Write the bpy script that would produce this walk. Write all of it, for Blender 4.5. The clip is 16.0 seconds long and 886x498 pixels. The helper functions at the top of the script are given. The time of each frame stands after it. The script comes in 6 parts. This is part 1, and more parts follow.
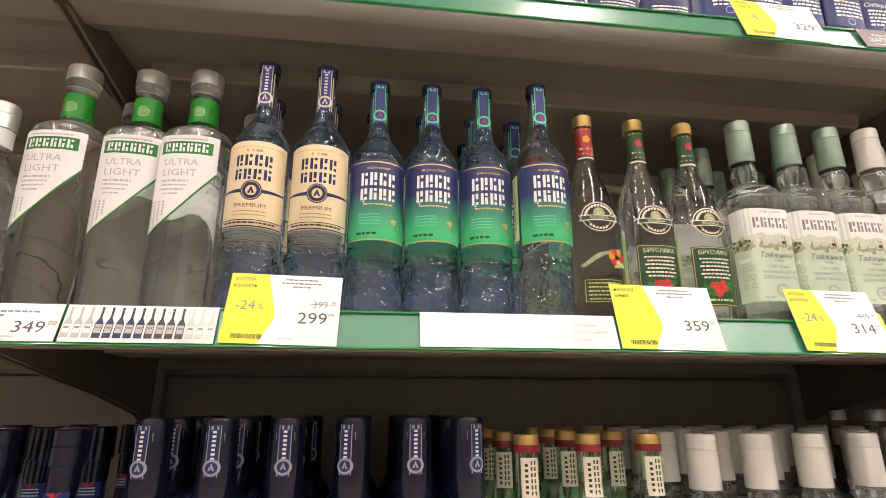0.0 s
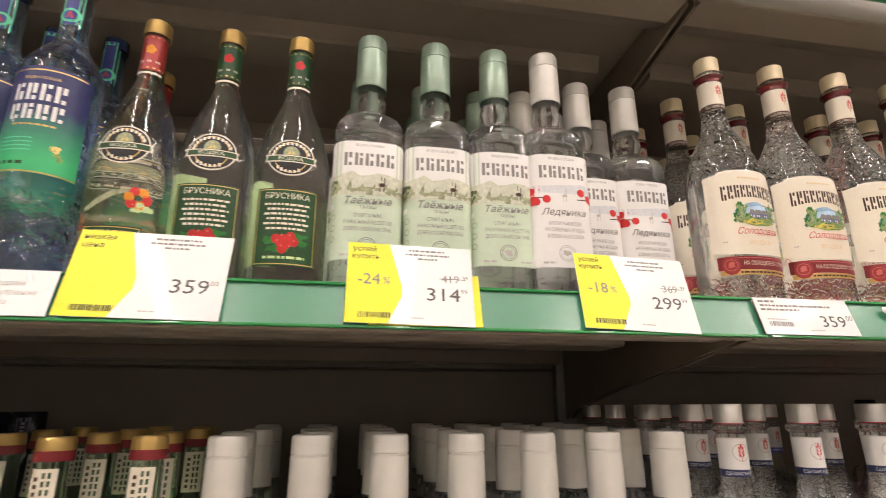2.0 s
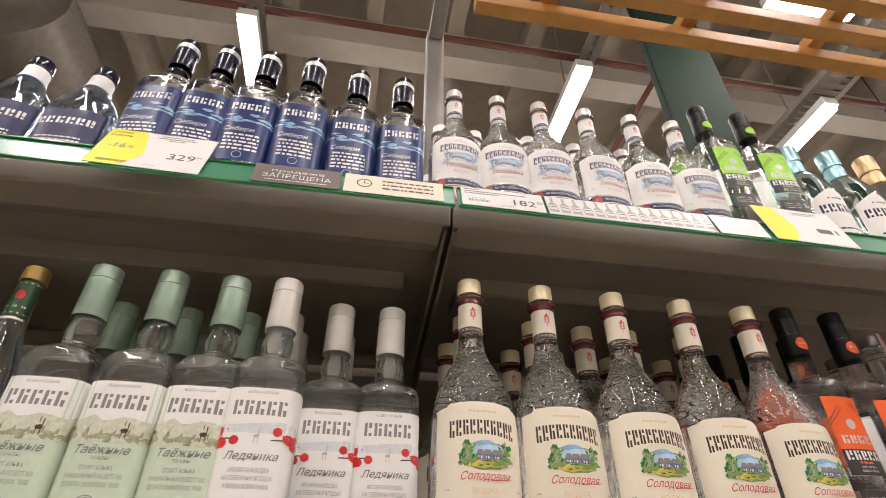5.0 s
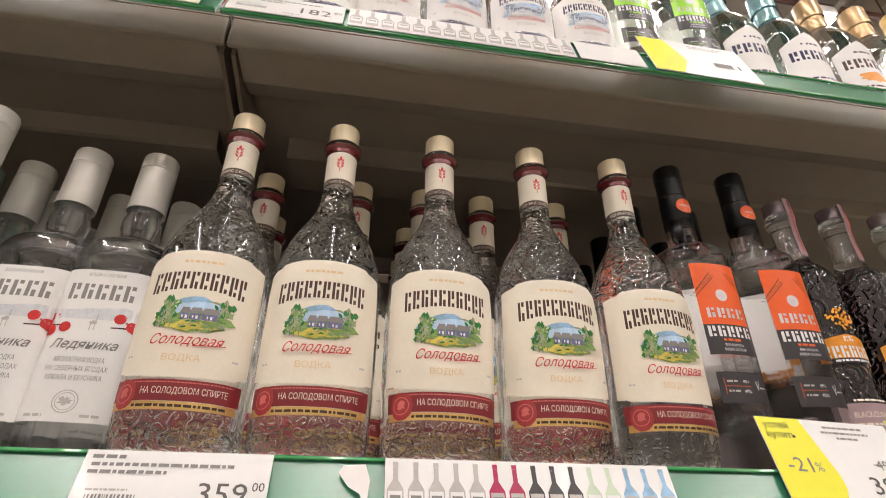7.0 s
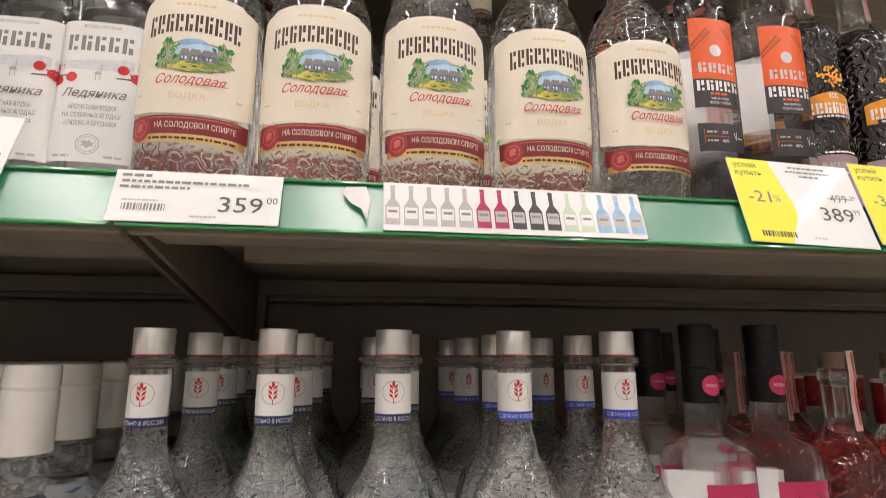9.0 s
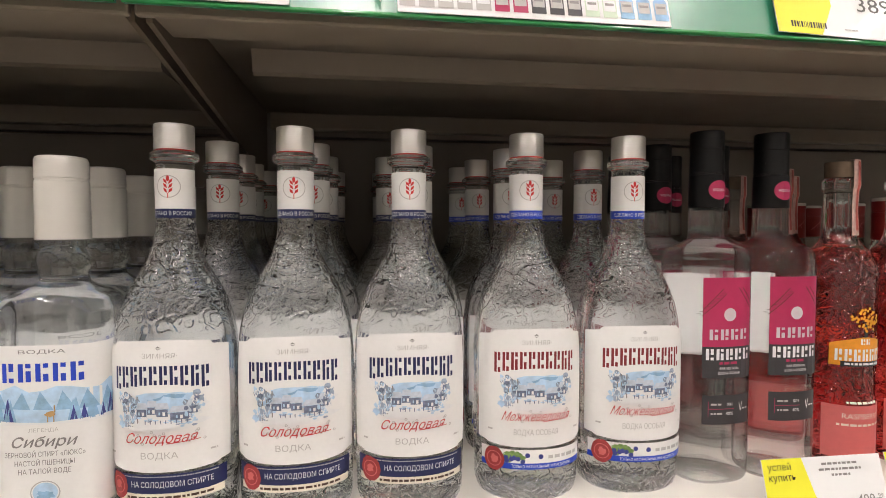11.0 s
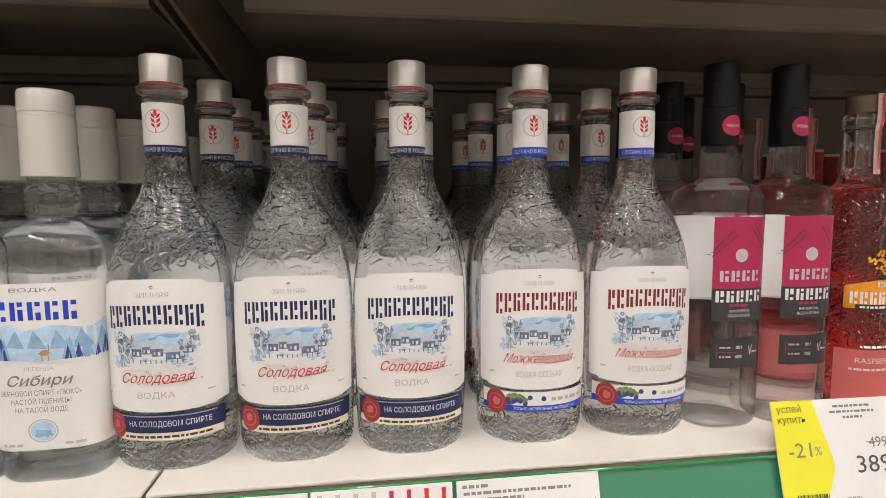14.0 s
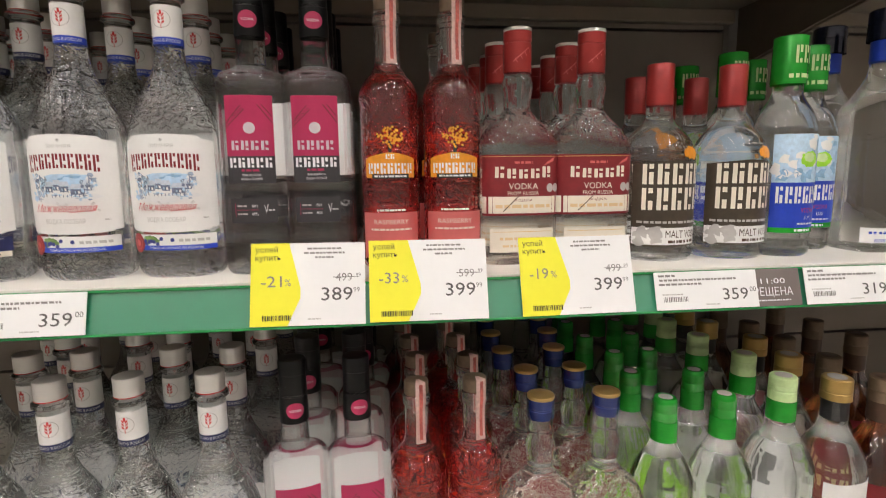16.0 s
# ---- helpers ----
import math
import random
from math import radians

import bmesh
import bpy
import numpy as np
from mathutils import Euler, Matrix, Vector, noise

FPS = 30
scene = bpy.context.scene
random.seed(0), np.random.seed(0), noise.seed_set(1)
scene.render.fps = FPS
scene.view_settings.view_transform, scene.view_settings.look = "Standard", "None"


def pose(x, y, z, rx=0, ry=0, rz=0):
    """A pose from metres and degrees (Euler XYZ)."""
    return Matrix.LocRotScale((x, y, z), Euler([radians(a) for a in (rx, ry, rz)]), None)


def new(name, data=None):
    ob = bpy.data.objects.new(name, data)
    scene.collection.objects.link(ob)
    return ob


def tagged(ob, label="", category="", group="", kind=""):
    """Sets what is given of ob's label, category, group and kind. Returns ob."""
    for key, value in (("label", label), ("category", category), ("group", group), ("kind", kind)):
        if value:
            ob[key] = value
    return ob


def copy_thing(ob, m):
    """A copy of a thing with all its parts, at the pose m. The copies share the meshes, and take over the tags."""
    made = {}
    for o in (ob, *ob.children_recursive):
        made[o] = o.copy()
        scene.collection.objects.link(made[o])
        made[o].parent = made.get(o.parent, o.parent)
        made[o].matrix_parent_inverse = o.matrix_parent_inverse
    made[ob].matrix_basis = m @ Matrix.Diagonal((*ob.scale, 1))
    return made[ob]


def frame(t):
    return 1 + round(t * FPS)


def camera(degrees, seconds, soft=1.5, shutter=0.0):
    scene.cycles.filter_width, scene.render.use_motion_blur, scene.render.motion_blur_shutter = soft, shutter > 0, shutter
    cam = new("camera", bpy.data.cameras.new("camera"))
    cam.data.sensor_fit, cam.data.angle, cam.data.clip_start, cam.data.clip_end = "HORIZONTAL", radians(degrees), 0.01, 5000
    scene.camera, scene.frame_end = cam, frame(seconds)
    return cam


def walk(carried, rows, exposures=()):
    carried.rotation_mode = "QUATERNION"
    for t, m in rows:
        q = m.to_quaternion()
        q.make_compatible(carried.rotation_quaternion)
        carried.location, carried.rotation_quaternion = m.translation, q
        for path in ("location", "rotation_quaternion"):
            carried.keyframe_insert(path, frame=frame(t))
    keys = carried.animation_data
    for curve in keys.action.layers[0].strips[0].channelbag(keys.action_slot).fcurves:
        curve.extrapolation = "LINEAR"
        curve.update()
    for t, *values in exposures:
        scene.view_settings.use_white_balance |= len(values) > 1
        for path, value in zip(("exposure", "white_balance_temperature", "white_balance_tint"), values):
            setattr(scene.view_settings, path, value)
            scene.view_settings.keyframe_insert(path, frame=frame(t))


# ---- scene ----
cam = camera(78.6, 16.0, 0.8, 0.2)
METRES, EYE, TILT, LEAN, TURN = 1.824, 1.42, 0.0, 0.0, -7.6
ROWS = [
    (0.0, 0.0, 0.0, 0.0, 0.02, 16.4, 0.06),
    (0.5, 0.0244, -0.0059, -0.0033, 0.39, 16.33, 0.11),
    (1.0, 0.0743, 0.004, -0.0079, 0.52, 16.29, 0.17),
    (1.5, 0.1737, 0.0473, -0.0059, -0.24, 16.3, 0.13),
    (2.0, 0.2535, 0.0908, -0.0028, -2.8, 16.24, 0.11),
    (2.5, 0.2879, 0.1115, 0.0116, -4.51, 16.27, -0.06),
    (3.0, 0.3348, 0.0863, 0.0399, -4.47, 21.94, 0.21),
    (5.5, 0.4622, 0.097, 0.026, -1.84, 35.99, -0.13),
    (6.0, 0.5139, 0.1464, 0.0345, -2.26, 35.73, -0.08),
    (6.5, 0.5256, 0.1765, 0.0263, -2.26, 34.47, -0.2),
    (7.0, 0.5391, 0.1807, 0.0242, -2.04, 29.38, -0.21),
    (7.5, 0.5441, 0.1809, 0.0211, -1.87, 24.95, -0.17),
    (8.0, 0.5454, 0.1834, 0.0086, -1.63, 21.02, -0.11),
    (8.5, 0.5439, 0.1804, 0.0013, -1.42, 15.96, -0.07),
    (9.0, 0.5443, 0.1796, -0.0129, -1.38, 11.23, 0.0),
    (9.5, 0.5439, 0.179, -0.0258, -1.27, 6.43, 0.06),
    (10.0, 0.5429, 0.1797, -0.0338, -1.2, 2.47, 0.06),
    (12.5, 0.5372, 0.1763, -0.0503, -0.39, -4.49, 0.31),
    (13.0, 0.5382, 0.1791, -0.0518, -0.14, -4.79, 0.35),
    (13.5, 0.5377, 0.1826, -0.056, 0.05, -5.21, 0.36),
    (14.0, 0.5438, 0.1855, -0.0568, 0.02, -5.63, 0.39),
    (14.5, 0.5702, 0.1817, -0.0589, -0.19, -6.05, 0.4),
    (15.0, 0.6636, 0.1492, -0.0636, 0.05, -6.66, 0.55),
    (15.5, 0.7456, 0.1254, -0.0801, 0.46, -7.04, 0.69),
    (16.0, 0.7848, 0.1307, -0.1071, 0.94, -8.39, 0.59),
]
walk(cam, [(t, pose(0, 0, EYE, TILT, LEAN, TURN) @ pose(METRES * x, METRES * y, METRES * z, 90 + pitch, roll, yaw)) for t, x, y, z, yaw, pitch, roll in ROWS],
     exposures=[(0.0, 1.2, 6900, 14), (1.5, 1.15, 6900, 14), (2.5, 0.95, 6900, 14), (4.0, 0.82, 6700, 13), (8.0, 0.83, 6550, 12), (10.0, 0.97, 6450, 11), (12.5, 1.02, 6450, 10), (14.5, 0.94, 6430, 10), (16.0, 0.98, 6400, 9)])

# ---- light ----
world = bpy.data.worlds.new("world")
world.use_nodes = True
world.node_tree.nodes["Background"].inputs[0].default_value = (0.9, 0.93, 1.0, 1)
world.node_tree.nodes["Background"].inputs[1].default_value = 0.02
scene.world = world
TUBE_POWER = 26.0
JOINTS = (-1.626, -0.376, 0.874, 2.124, 3.374)   # the seams between the shelf bays
TOP, MID, LOW, BOTTOM = 1.919, 1.518, 1.120, 0.724   # the heights of the shelf boards
BACK = 1.05
RAIL_Y = {TOP: 0.537, MID: 0.552, LOW: 0.551, BOTTOM: 0.552}   # the foot of each price rail


# ---- materials ----
def mat(name, color, rough=0.5, metal=0.0, grain=0.0, scale=60.0, bump=0.0, coat=0.0, wear=0.0, emission=0.0, trans=0.0, ior=1.45, spread=0.0):
    m = bpy.data.materials.new(name)
    m.use_nodes = True
    nt = m.node_tree
    b = nt.nodes["Principled BSDF"]
    b.inputs["Base Color"].default_value = (*color, 1)
    b.inputs["Roughness"].default_value = rough
    b.inputs["Metallic"].default_value = metal
    b.inputs["Coat Weight"].default_value = coat
    b.inputs["IOR"].default_value = ior
    b.inputs["Transmission Weight"].default_value = trans
    if emission:
        b.inputs["Emission Color"].default_value = (*color, 1)
        b.inputs["Emission Strength"].default_value = emission
    if grain or bump or wear or spread:
        tc = nt.nodes.new("ShaderNodeTexCoord")
        n1 = nt.nodes.new("ShaderNodeTexNoise")
        n1.inputs["Scale"].default_value = scale
        n1.inputs["Detail"].default_value = 6
        n2 = nt.nodes.new("ShaderNodeTexNoise")
        n2.inputs["Scale"].default_value = scale * 0.08
        n2.inputs["Detail"].default_value = 3
        nt.links.new(tc.outputs["Object"], n1.inputs["Vector"])
        nt.links.new(tc.outputs["Object"], n2.inputs["Vector"])
        add = nt.nodes.new("ShaderNodeMath")
        add.operation = "ADD"
        nt.links.new(n1.outputs["Fac"], add.inputs[0])
        nt.links.new(n2.outputs["Fac"], add.inputs[1])
        ramp = nt.nodes.new("ShaderNodeMapRange")
        ramp.inputs["From Min"].default_value, ramp.inputs["From Max"].default_value = 0.6, 1.4
        ramp.inputs["To Min"].default_value, ramp.inputs["To Max"].default_value = 1 - grain, 1 + grain
        nt.links.new(add.outputs[0], ramp.inputs["Value"])
        hsv = nt.nodes.new("ShaderNodeHueSaturation")
        hsv.inputs["Color"].default_value = (*color, 1)
        nt.links.new(ramp.outputs[0], hsv.inputs["Value"])
        last = ramp.outputs[0]
        if spread:
            info = nt.nodes.new("ShaderNodeObjectInfo")
            mr = nt.nodes.new("ShaderNodeMapRange")
            mr.inputs["To Min"].default_value, mr.inputs["To Max"].default_value = 1 - spread, 1 + spread
            nt.links.new(info.outputs["Random"], mr.inputs["Value"])
            mul = nt.nodes.new("ShaderNodeMath")
            mul.operation = "MULTIPLY"
            nt.links.new(last, mul.inputs[0])
            nt.links.new(mr.outputs[0], mul.inputs[1])
            nt.links.new(mul.outputs[0], hsv.inputs["Value"])
        nt.links.new(hsv.outputs[0], b.inputs["Base Color"])
        if wear:
            mr = nt.nodes.new("ShaderNodeMapRange")
            mr.inputs["From Min"].default_value, mr.inputs["From Max"].default_value = 0.7, 1.3
            mr.inputs["To Min"].default_value, mr.inputs["To Max"].default_value = max(0.02, rough - wear), min(1, rough + wear)
            nt.links.new(add.outputs[0], mr.inputs["Value"])
            nt.links.new(mr.outputs[0], b.inputs["Roughness"])
        if bump:
            bp = nt.nodes.new("ShaderNodeBump")
            bp.inputs["Strength"].default_value = 0.5
            bp.inputs["Distance"].default_value = bump
            nt.links.new(add.outputs[0], bp.inputs["Height"])
            nt.links.new(bp.outputs[0], b.inputs["Normal"])
    return m


def glass(name, color, ior=1.4, relief=0.0, scale=110.0, swirl=False, rough=0.0, straight=0.04):
    m = bpy.data.materials.new(name)
    m.use_nodes = True
    nt = m.node_tree
    b = nt.nodes["Principled BSDF"]
    b.inputs["Base Color"].default_value = (*color, 1)
    b.inputs["Roughness"].default_value = rough
    b.inputs["Transmission Weight"].default_value = 1
    b.inputs["IOR"].default_value = ior
    b.inputs["Coat Weight"].default_value = 1
    b.inputs["Coat Roughness"].default_value = 0.035
    b.inputs["Coat IOR"].default_value = 1.5
    tc = nt.nodes.new("ShaderNodeTexCoord")
    bp = nt.nodes.new("ShaderNodeBump")
    if swirl:      # moulded scrolls and leaves in the glass
        nz = nt.nodes.new("ShaderNodeTexNoise")
        nz.inputs["Scale"].default_value = scale * 0.5
        nz.inputs["Detail"].default_value = 1
        nt.links.new(tc.outputs["Object"], nz.inputs["Vector"])
        mul = nt.nodes.new("ShaderNodeMath")
        mul.operation = "MULTIPLY"
        mul.inputs[1].default_value = 30
        sn = nt.nodes.new("ShaderNodeMath")
        sn.operation = "SINE"
        nt.links.new(nz.outputs["Fac"], mul.inputs[0])
        nt.links.new(mul.outputs[0], sn.inputs[0])
        rg = nt.nodes.new("ShaderNodeMapRange")
        rg.interpolation_type = "SMOOTHSTEP"
        rg.inputs["From Min"].default_value, rg.inputs["From Max"].default_value = -0.5, 1.0
        nt.links.new(sn.outputs[0], rg.inputs["Value"])
        nt.links.new(rg.outputs[0], bp.inputs["Height"])
    else:
        nz = nt.nodes.new("ShaderNodeTexNoise")
        nz.inputs["Scale"].default_value = scale
        nz.inputs["Detail"].default_value = 2
        nt.links.new(tc.outputs["Object"], nz.inputs["Vector"])
        nt.links.new(nz.outputs["Fac"], bp.inputs["Height"])
    bp.inputs["Strength"].default_value = 1.0
    bp.inputs["Distance"].default_value = relief
    nt.links.new(bp.outputs[0], b.inputs["Normal"])
    nt.links.new(bp.outputs[0], b.inputs["Coat Normal"])
    # thin clear walls let part of the light straight through
    mix = nt.nodes.new("ShaderNodeMixShader")
    clear = nt.nodes.new("ShaderNodeBsdfTransparent")
    clear.inputs["Color"].default_value = (*[0.3 + 0.7 * c for c in color], 1)
    mix.inputs[0].default_value = straight
    nt.links.new(b.outputs[0], mix.inputs[1])
    nt.links.new(clear.outputs[0], mix.inputs[2])
    nt.links.new(mix.outputs[0], nt.nodes["Material Output"].inputs["Surface"])
    return m


def blend(name, low, high, z0, z1, rough=0.4, speck=0.1):
    """Print that runs from one colour to another with the height above the bottle's foot."""
    m = bpy.data.materials.new(name)
    m.use_nodes = True
    nt = m.node_tree
    b = nt.nodes["Principled BSDF"]
    tc = nt.nodes.new("ShaderNodeTexCoord")
    sep = nt.nodes.new("ShaderNodeSeparateXYZ")
    nz = nt.nodes.new("ShaderNodeTexNoise")
    nz.inputs["Scale"].default_value = 120
    nt.links.new(tc.outputs["Object"], nz.inputs["Vector"])
    nt.links.new(tc.outputs["Object"], sep.inputs[0])
    mr = nt.nodes.new("ShaderNodeMapRange")
    mr.inputs["From Min"].default_value, mr.inputs["From Max"].default_value = z0, z1
    nt.links.new(sep.outputs["Z"], mr.inputs["Value"])
    ad = nt.nodes.new("ShaderNodeMath")
    ad.operation = "MULTIPLY_ADD"
    ad.inputs[1].default_value, ad.inputs[2].default_value = speck * 2, -speck
    nt.links.new(nz.outputs["Fac"], ad.inputs[0])
    sm = nt.nodes.new("ShaderNodeMath")
    sm.use_clamp = True
    nt.links.new(mr.outputs[0], sm.inputs[0])
    nt.links.new(ad.outputs[0], sm.inputs[1])
    mx = nt.nodes.new("ShaderNodeMix")
    mx.data_type = "RGBA"
    mx.inputs["A"].default_value, mx.inputs["B"].default_value = (*low, 1), (*high, 1)
    nt.links.new(sm.outputs[0], mx.inputs["Factor"])
    nt.links.new(mx.outputs["Result"], b.inputs["Base Color"])
    b.inputs["Roughness"].default_value = rough
    return m


CLEAR = glass("clear_glass", (0.97, 0.985, 0.975), 1.42, 0.0012, 30, straight=0.14)
WATER_CLEAR = glass("water_clear_glass", (0.97, 0.985, 0.98), 1.2, 0.0006, 25, straight=0.3)
EMBOSSED = glass("embossed_glass", (0.97, 0.985, 0.975), 1.42, 0.00065, 165, True, straight=0.06)
RIPPLED = glass("rippled_glass", (0.96, 0.98, 0.97), 1.42, 0.006, 110)
BLUE_GLASS = glass("blue_glass", (0.6, 0.76, 0.99), 1.42, 0.0015, 40, straight=0.15)
BLUE_RIPPLE = glass("blue_rippled_glass", (0.6, 0.76, 0.99), 1.42, 0.007, 70, straight=0.15)
DARK_BLUE = glass("dark_blue_glass", (0.05, 0.08, 0.26), 1.4, 0.0008, 40)
GREEN_GLASS = glass("pale_green_glass", (0.62, 0.86, 0.6), 1.4, 0.0006, 30)
YELLOWISH = glass("straw_glass", (0.97, 0.95, 0.83), 1.4, 0.0008, 30, straight=0.2)
AQUA = glass("aqua_glass", (0.72, 0.93, 0.95), 1.4, 0.0006, 30)
RED_GLASS = glass("raspberry_glass", (0.74, 0.055, 0.055), 1.42, 0.0012, 150, True)
BLACK_GLASS = glass("blackcurrant_glass", (0.03, 0.012, 0.02), 1.42, 0.0016, 140, True)
PLUM = glass("brown_glass", (0.3, 0.1, 0.03), 1.4, 0.0006, 30)

PAPER = mat("white_paper", (0.82, 0.81, 0.79), 0.55, grain=0.03, scale=300, bump=0.0001)
CREAM = mat("cream_paper", (0.80, 0.735, 0.61), 0.5, grain=0.04, scale=300, bump=0.0001)
BEIGE = mat("beige_paper", (0.75, 0.55, 0.30), 0.5, grain=0.05, scale=300, bump=0.0001)
SAGE = mat("sage_paper", (0.58, 0.69, 0.54), 0.5, grain=0.05, scale=200, bump=0.0001)
GREY_INK = mat("grey_ink", (0.25, 0.24, 0.23), 0.5, grain=0.1, scale=200)
PRICE_INK = mat("price_grey_ink", (0.11, 0.105, 0.1), 0.5, grain=0.1, scale=200)
LIGHT_INK = mat("light_grey_ink", (0.5, 0.48, 0.46), 0.5, grain=0.1, scale=200)
BLACK_INK = mat("black_ink", (0.018, 0.017, 0.018), 0.4, grain=0.15, scale=200)
BROWN_INK = mat("brown_ink", (0.07, 0.035, 0.02), 0.4, grain=0.15, scale=200)
NAVY = mat("navy_ink", (0.016, 0.022, 0.09), 0.35, grain=0.15, scale=200)
PURPLE = mat("purple_blue_ink", (0.05, 0.06, 0.26), 0.35, grain=0.15, scale=200)
ROYAL = mat("royal_blue_ink", (0.02, 0.06, 0.5), 0.35, grain=0.12, scale=200)
SKY = mat("sky_blue_ink", (0.28, 0.48, 0.68), 0.4, grain=0.35, scale=200)
ICE = mat("ice_blue_ink", (0.5, 0.68, 0.85), 0.4, grain=0.25, scale=200)
WHITE_INK = mat("white_ink", (0.8, 0.8, 0.8), 0.4, grain=0.05, scale=200)
RED_INK = mat("red_ink", (0.62, 0.03, 0.03), 0.4, grain=0.2, scale=250)
SCRIPT_RED = mat("script_red_ink", (0.55, 0.03, 0.035), 0.4, grain=0.1, scale=250)
MAROON = mat("maroon_ink", (0.22, 0.02, 0.025), 0.4, grain=0.15, scale=250)
SEAL = mat("red_seal", (0.35, 0.04, 0.04), 0.35, grain=0.3, scale=300, bump=0.0004)
PINK = mat("pink_ink", (0.44, 0.028, 0.10), 0.35, grain=0.06, scale=200)
ORANGE = mat("orange_ink", (0.85, 0.13, 0.025), 0.35, grain=0.06, scale=200)
AMBER = mat("amber_ink", (0.78, 0.30, 0.02), 0.4, grain=0.2, scale=200)
GOLD = mat("gold_foil", (0.75, 0.52, 0.2), 0.3, 0.8, grain=0.15, scale=200)
GRASS = mat("grass_ink", (0.20, 0.33, 0.09), 0.4, grain=0.6, scale=300)
OLIVE = mat("olive_ink", (0.34, 0.36, 0.22), 0.5, grain=0.6, scale=260)
LEAF = mat("leaf_green_ink", (0.02, 0.19, 0.03), 0.4, grain=0.4, scale=220)
DARK_GREEN = mat("dark_green_ink", (0.02, 0.075, 0.025), 0.4, grain=0.3, scale=220)
BRIGHT_GREEN = mat("bright_green_foil", (0.02, 0.34, 0.03), 0.25, 0.2, grain=0.2, scale=100)
LIME = mat("lime_ink", (0.34, 0.72, 0.04), 0.35, grain=0.12, scale=200)
PALE_LIME = mat("pale_lime_ink", (0.55, 0.72, 0.35), 0.45, grain=0.15, scale=200)
HOUSE = mat("house_blue_ink", (0.17, 0.17, 0.33), 0.4, grain=0.5, scale=350)
SALMON = mat("salmon_paper", (0.64, 0.15, 0.14), 0.45, grain=0.06, scale=200)
MAUVE = mat("mauve_paper", (0.40, 0.28, 0.30), 0.45, grain=0.06, scale=200)
SLATE = mat("slate_ink", (0.045, 0.042, 0.045), 0.35, grain=0.12, scale=200)
AURORA = blend("blue_to_green_print", (0.045, 0.50, 0.2), (0.028, 0.032, 0.13), 0.12, 0.17)

FOIL_SILVER = mat("silver_cap", (0.72, 0.70, 0.67), 0.3, 0.6, grain=0.02, scale=200, wear=0.03, spread=0.06)
FOIL_WHITE = mat("white_cap_foil", (0.72, 0.70, 0.65), 0.32, 0.15, grain=0.04, scale=60, wear=0.02, coat=0.3, spread=0.02)
FOIL_SAGE = mat("sage_cap_foil", (0.31, 0.42, 0.335), 0.22, 0.3, grain=0.12, scale=90, wear=0.06)
FOIL_GOLD = mat("gold_cap", (0.52, 0.35, 0.12), 0.32, 0.6, grain=0.12, scale=80)
FOIL_CREAM = mat("cream_cap", (0.84, 0.72, 0.5), 0.35, 0.25, grain=0.06, scale=80, spread=0.05)
FOIL_BLACK = mat("black_cap", (0.006, 0.006, 0.0065), 0.35, 0.0, grain=0.2, scale=80, coat=0.1)
FOIL_BLACK.node_tree.nodes["Principled BSDF"].inputs["Specular IOR Level"].default_value = 0.25
FOIL_RED = mat("red_cap", (0.36, 0.038, 0.035), 0.3, 0.2, grain=0.15, scale=90)
FOIL_BLUE = mat("blue_cap", (0.018, 0.045, 0.2), 0.28, 0.3, grain=0.15, scale=90)
FOIL_NAVY = mat("navy_cap", (0.007, 0.009, 0.028), 0.2, 0.2, grain=0.2, scale=90, coat=0.4)
WOOD_STOPPER = mat("cork_stopper", (0.5, 0.31, 0.13), 0.6, grain=0.2, scale=120)

RAIL_GREEN = mat("green_rail_plastic", (0.035, 0.25, 0.135), 0.34, grain=0.07, scale=25, coat=1.0, wear=0.08)
RAIL_GREEN.node_tree.nodes["Principled BSDF"].inputs["Coat Roughness"].default_value = 0.24
RAIL_GREEN.node_tree.nodes["Principled BSDF"].inputs["Coat IOR"].default_value = 1.9
RAIL_EDGE = mat("green_rail_lip", (0.018, 0.24, 0.06), 0.22, coat=0.5, grain=0.05)
YELLOW = mat("yellow_tag_print", (0.85, 0.81, 0.045), 0.45, grain=0.03, scale=120)
TAG = mat("tag_card", (0.84, 0.84, 0.83), 0.42, grain=0.02, scale=120, coat=0.15)
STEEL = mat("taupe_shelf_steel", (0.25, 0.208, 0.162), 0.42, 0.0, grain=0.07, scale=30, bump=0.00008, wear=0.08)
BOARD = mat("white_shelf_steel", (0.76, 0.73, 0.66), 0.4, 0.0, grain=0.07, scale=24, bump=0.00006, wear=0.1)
PANEL = mat("grey_back_panel", (0.21, 0.178, 0.145), 0.5, 0.0, grain=0.08, scale=20, bump=0.0001, spread=0.05)
BRACKET = mat("dark_bracket_steel", (0.17, 0.135, 0.10), 0.45, 0.1, grain=0.12, scale=40, bump=0.0001)
POST = mat("galvanised_post", (0.3, 0.285, 0.265), 0.5, 0.15, grain=0.1, scale=30)
PINE = mat("varnished_pine", (0.48, 0.24, 0.06), 0.4, grain=0.2, scale=40, bump=0.0002, spread=0.06)
CONCRETE = mat("ceiling_concrete", (0.40, 0.35, 0.28), 0.85, grain=0.16, scale=9, bump=0.003)
BEAM = mat("pale_beam_paint", (0.5, 0.455, 0.385), 0.6, grain=0.1, scale=10, bump=0.001)
PLASTER = mat("painted_wall", (0.5, 0.48, 0.45), 0.7, grain=0.06, scale=12, bump=0.001)
TILE = mat("pale_floor_tile", (0.47, 0.44, 0.385), 0.3, grain=0.1, scale=14, wear=0.1, spread=0.05)
PIPE = mat("rust_red_pipe", (0.13, 0.045, 0.025), 0.5, grain=0.2, scale=30)
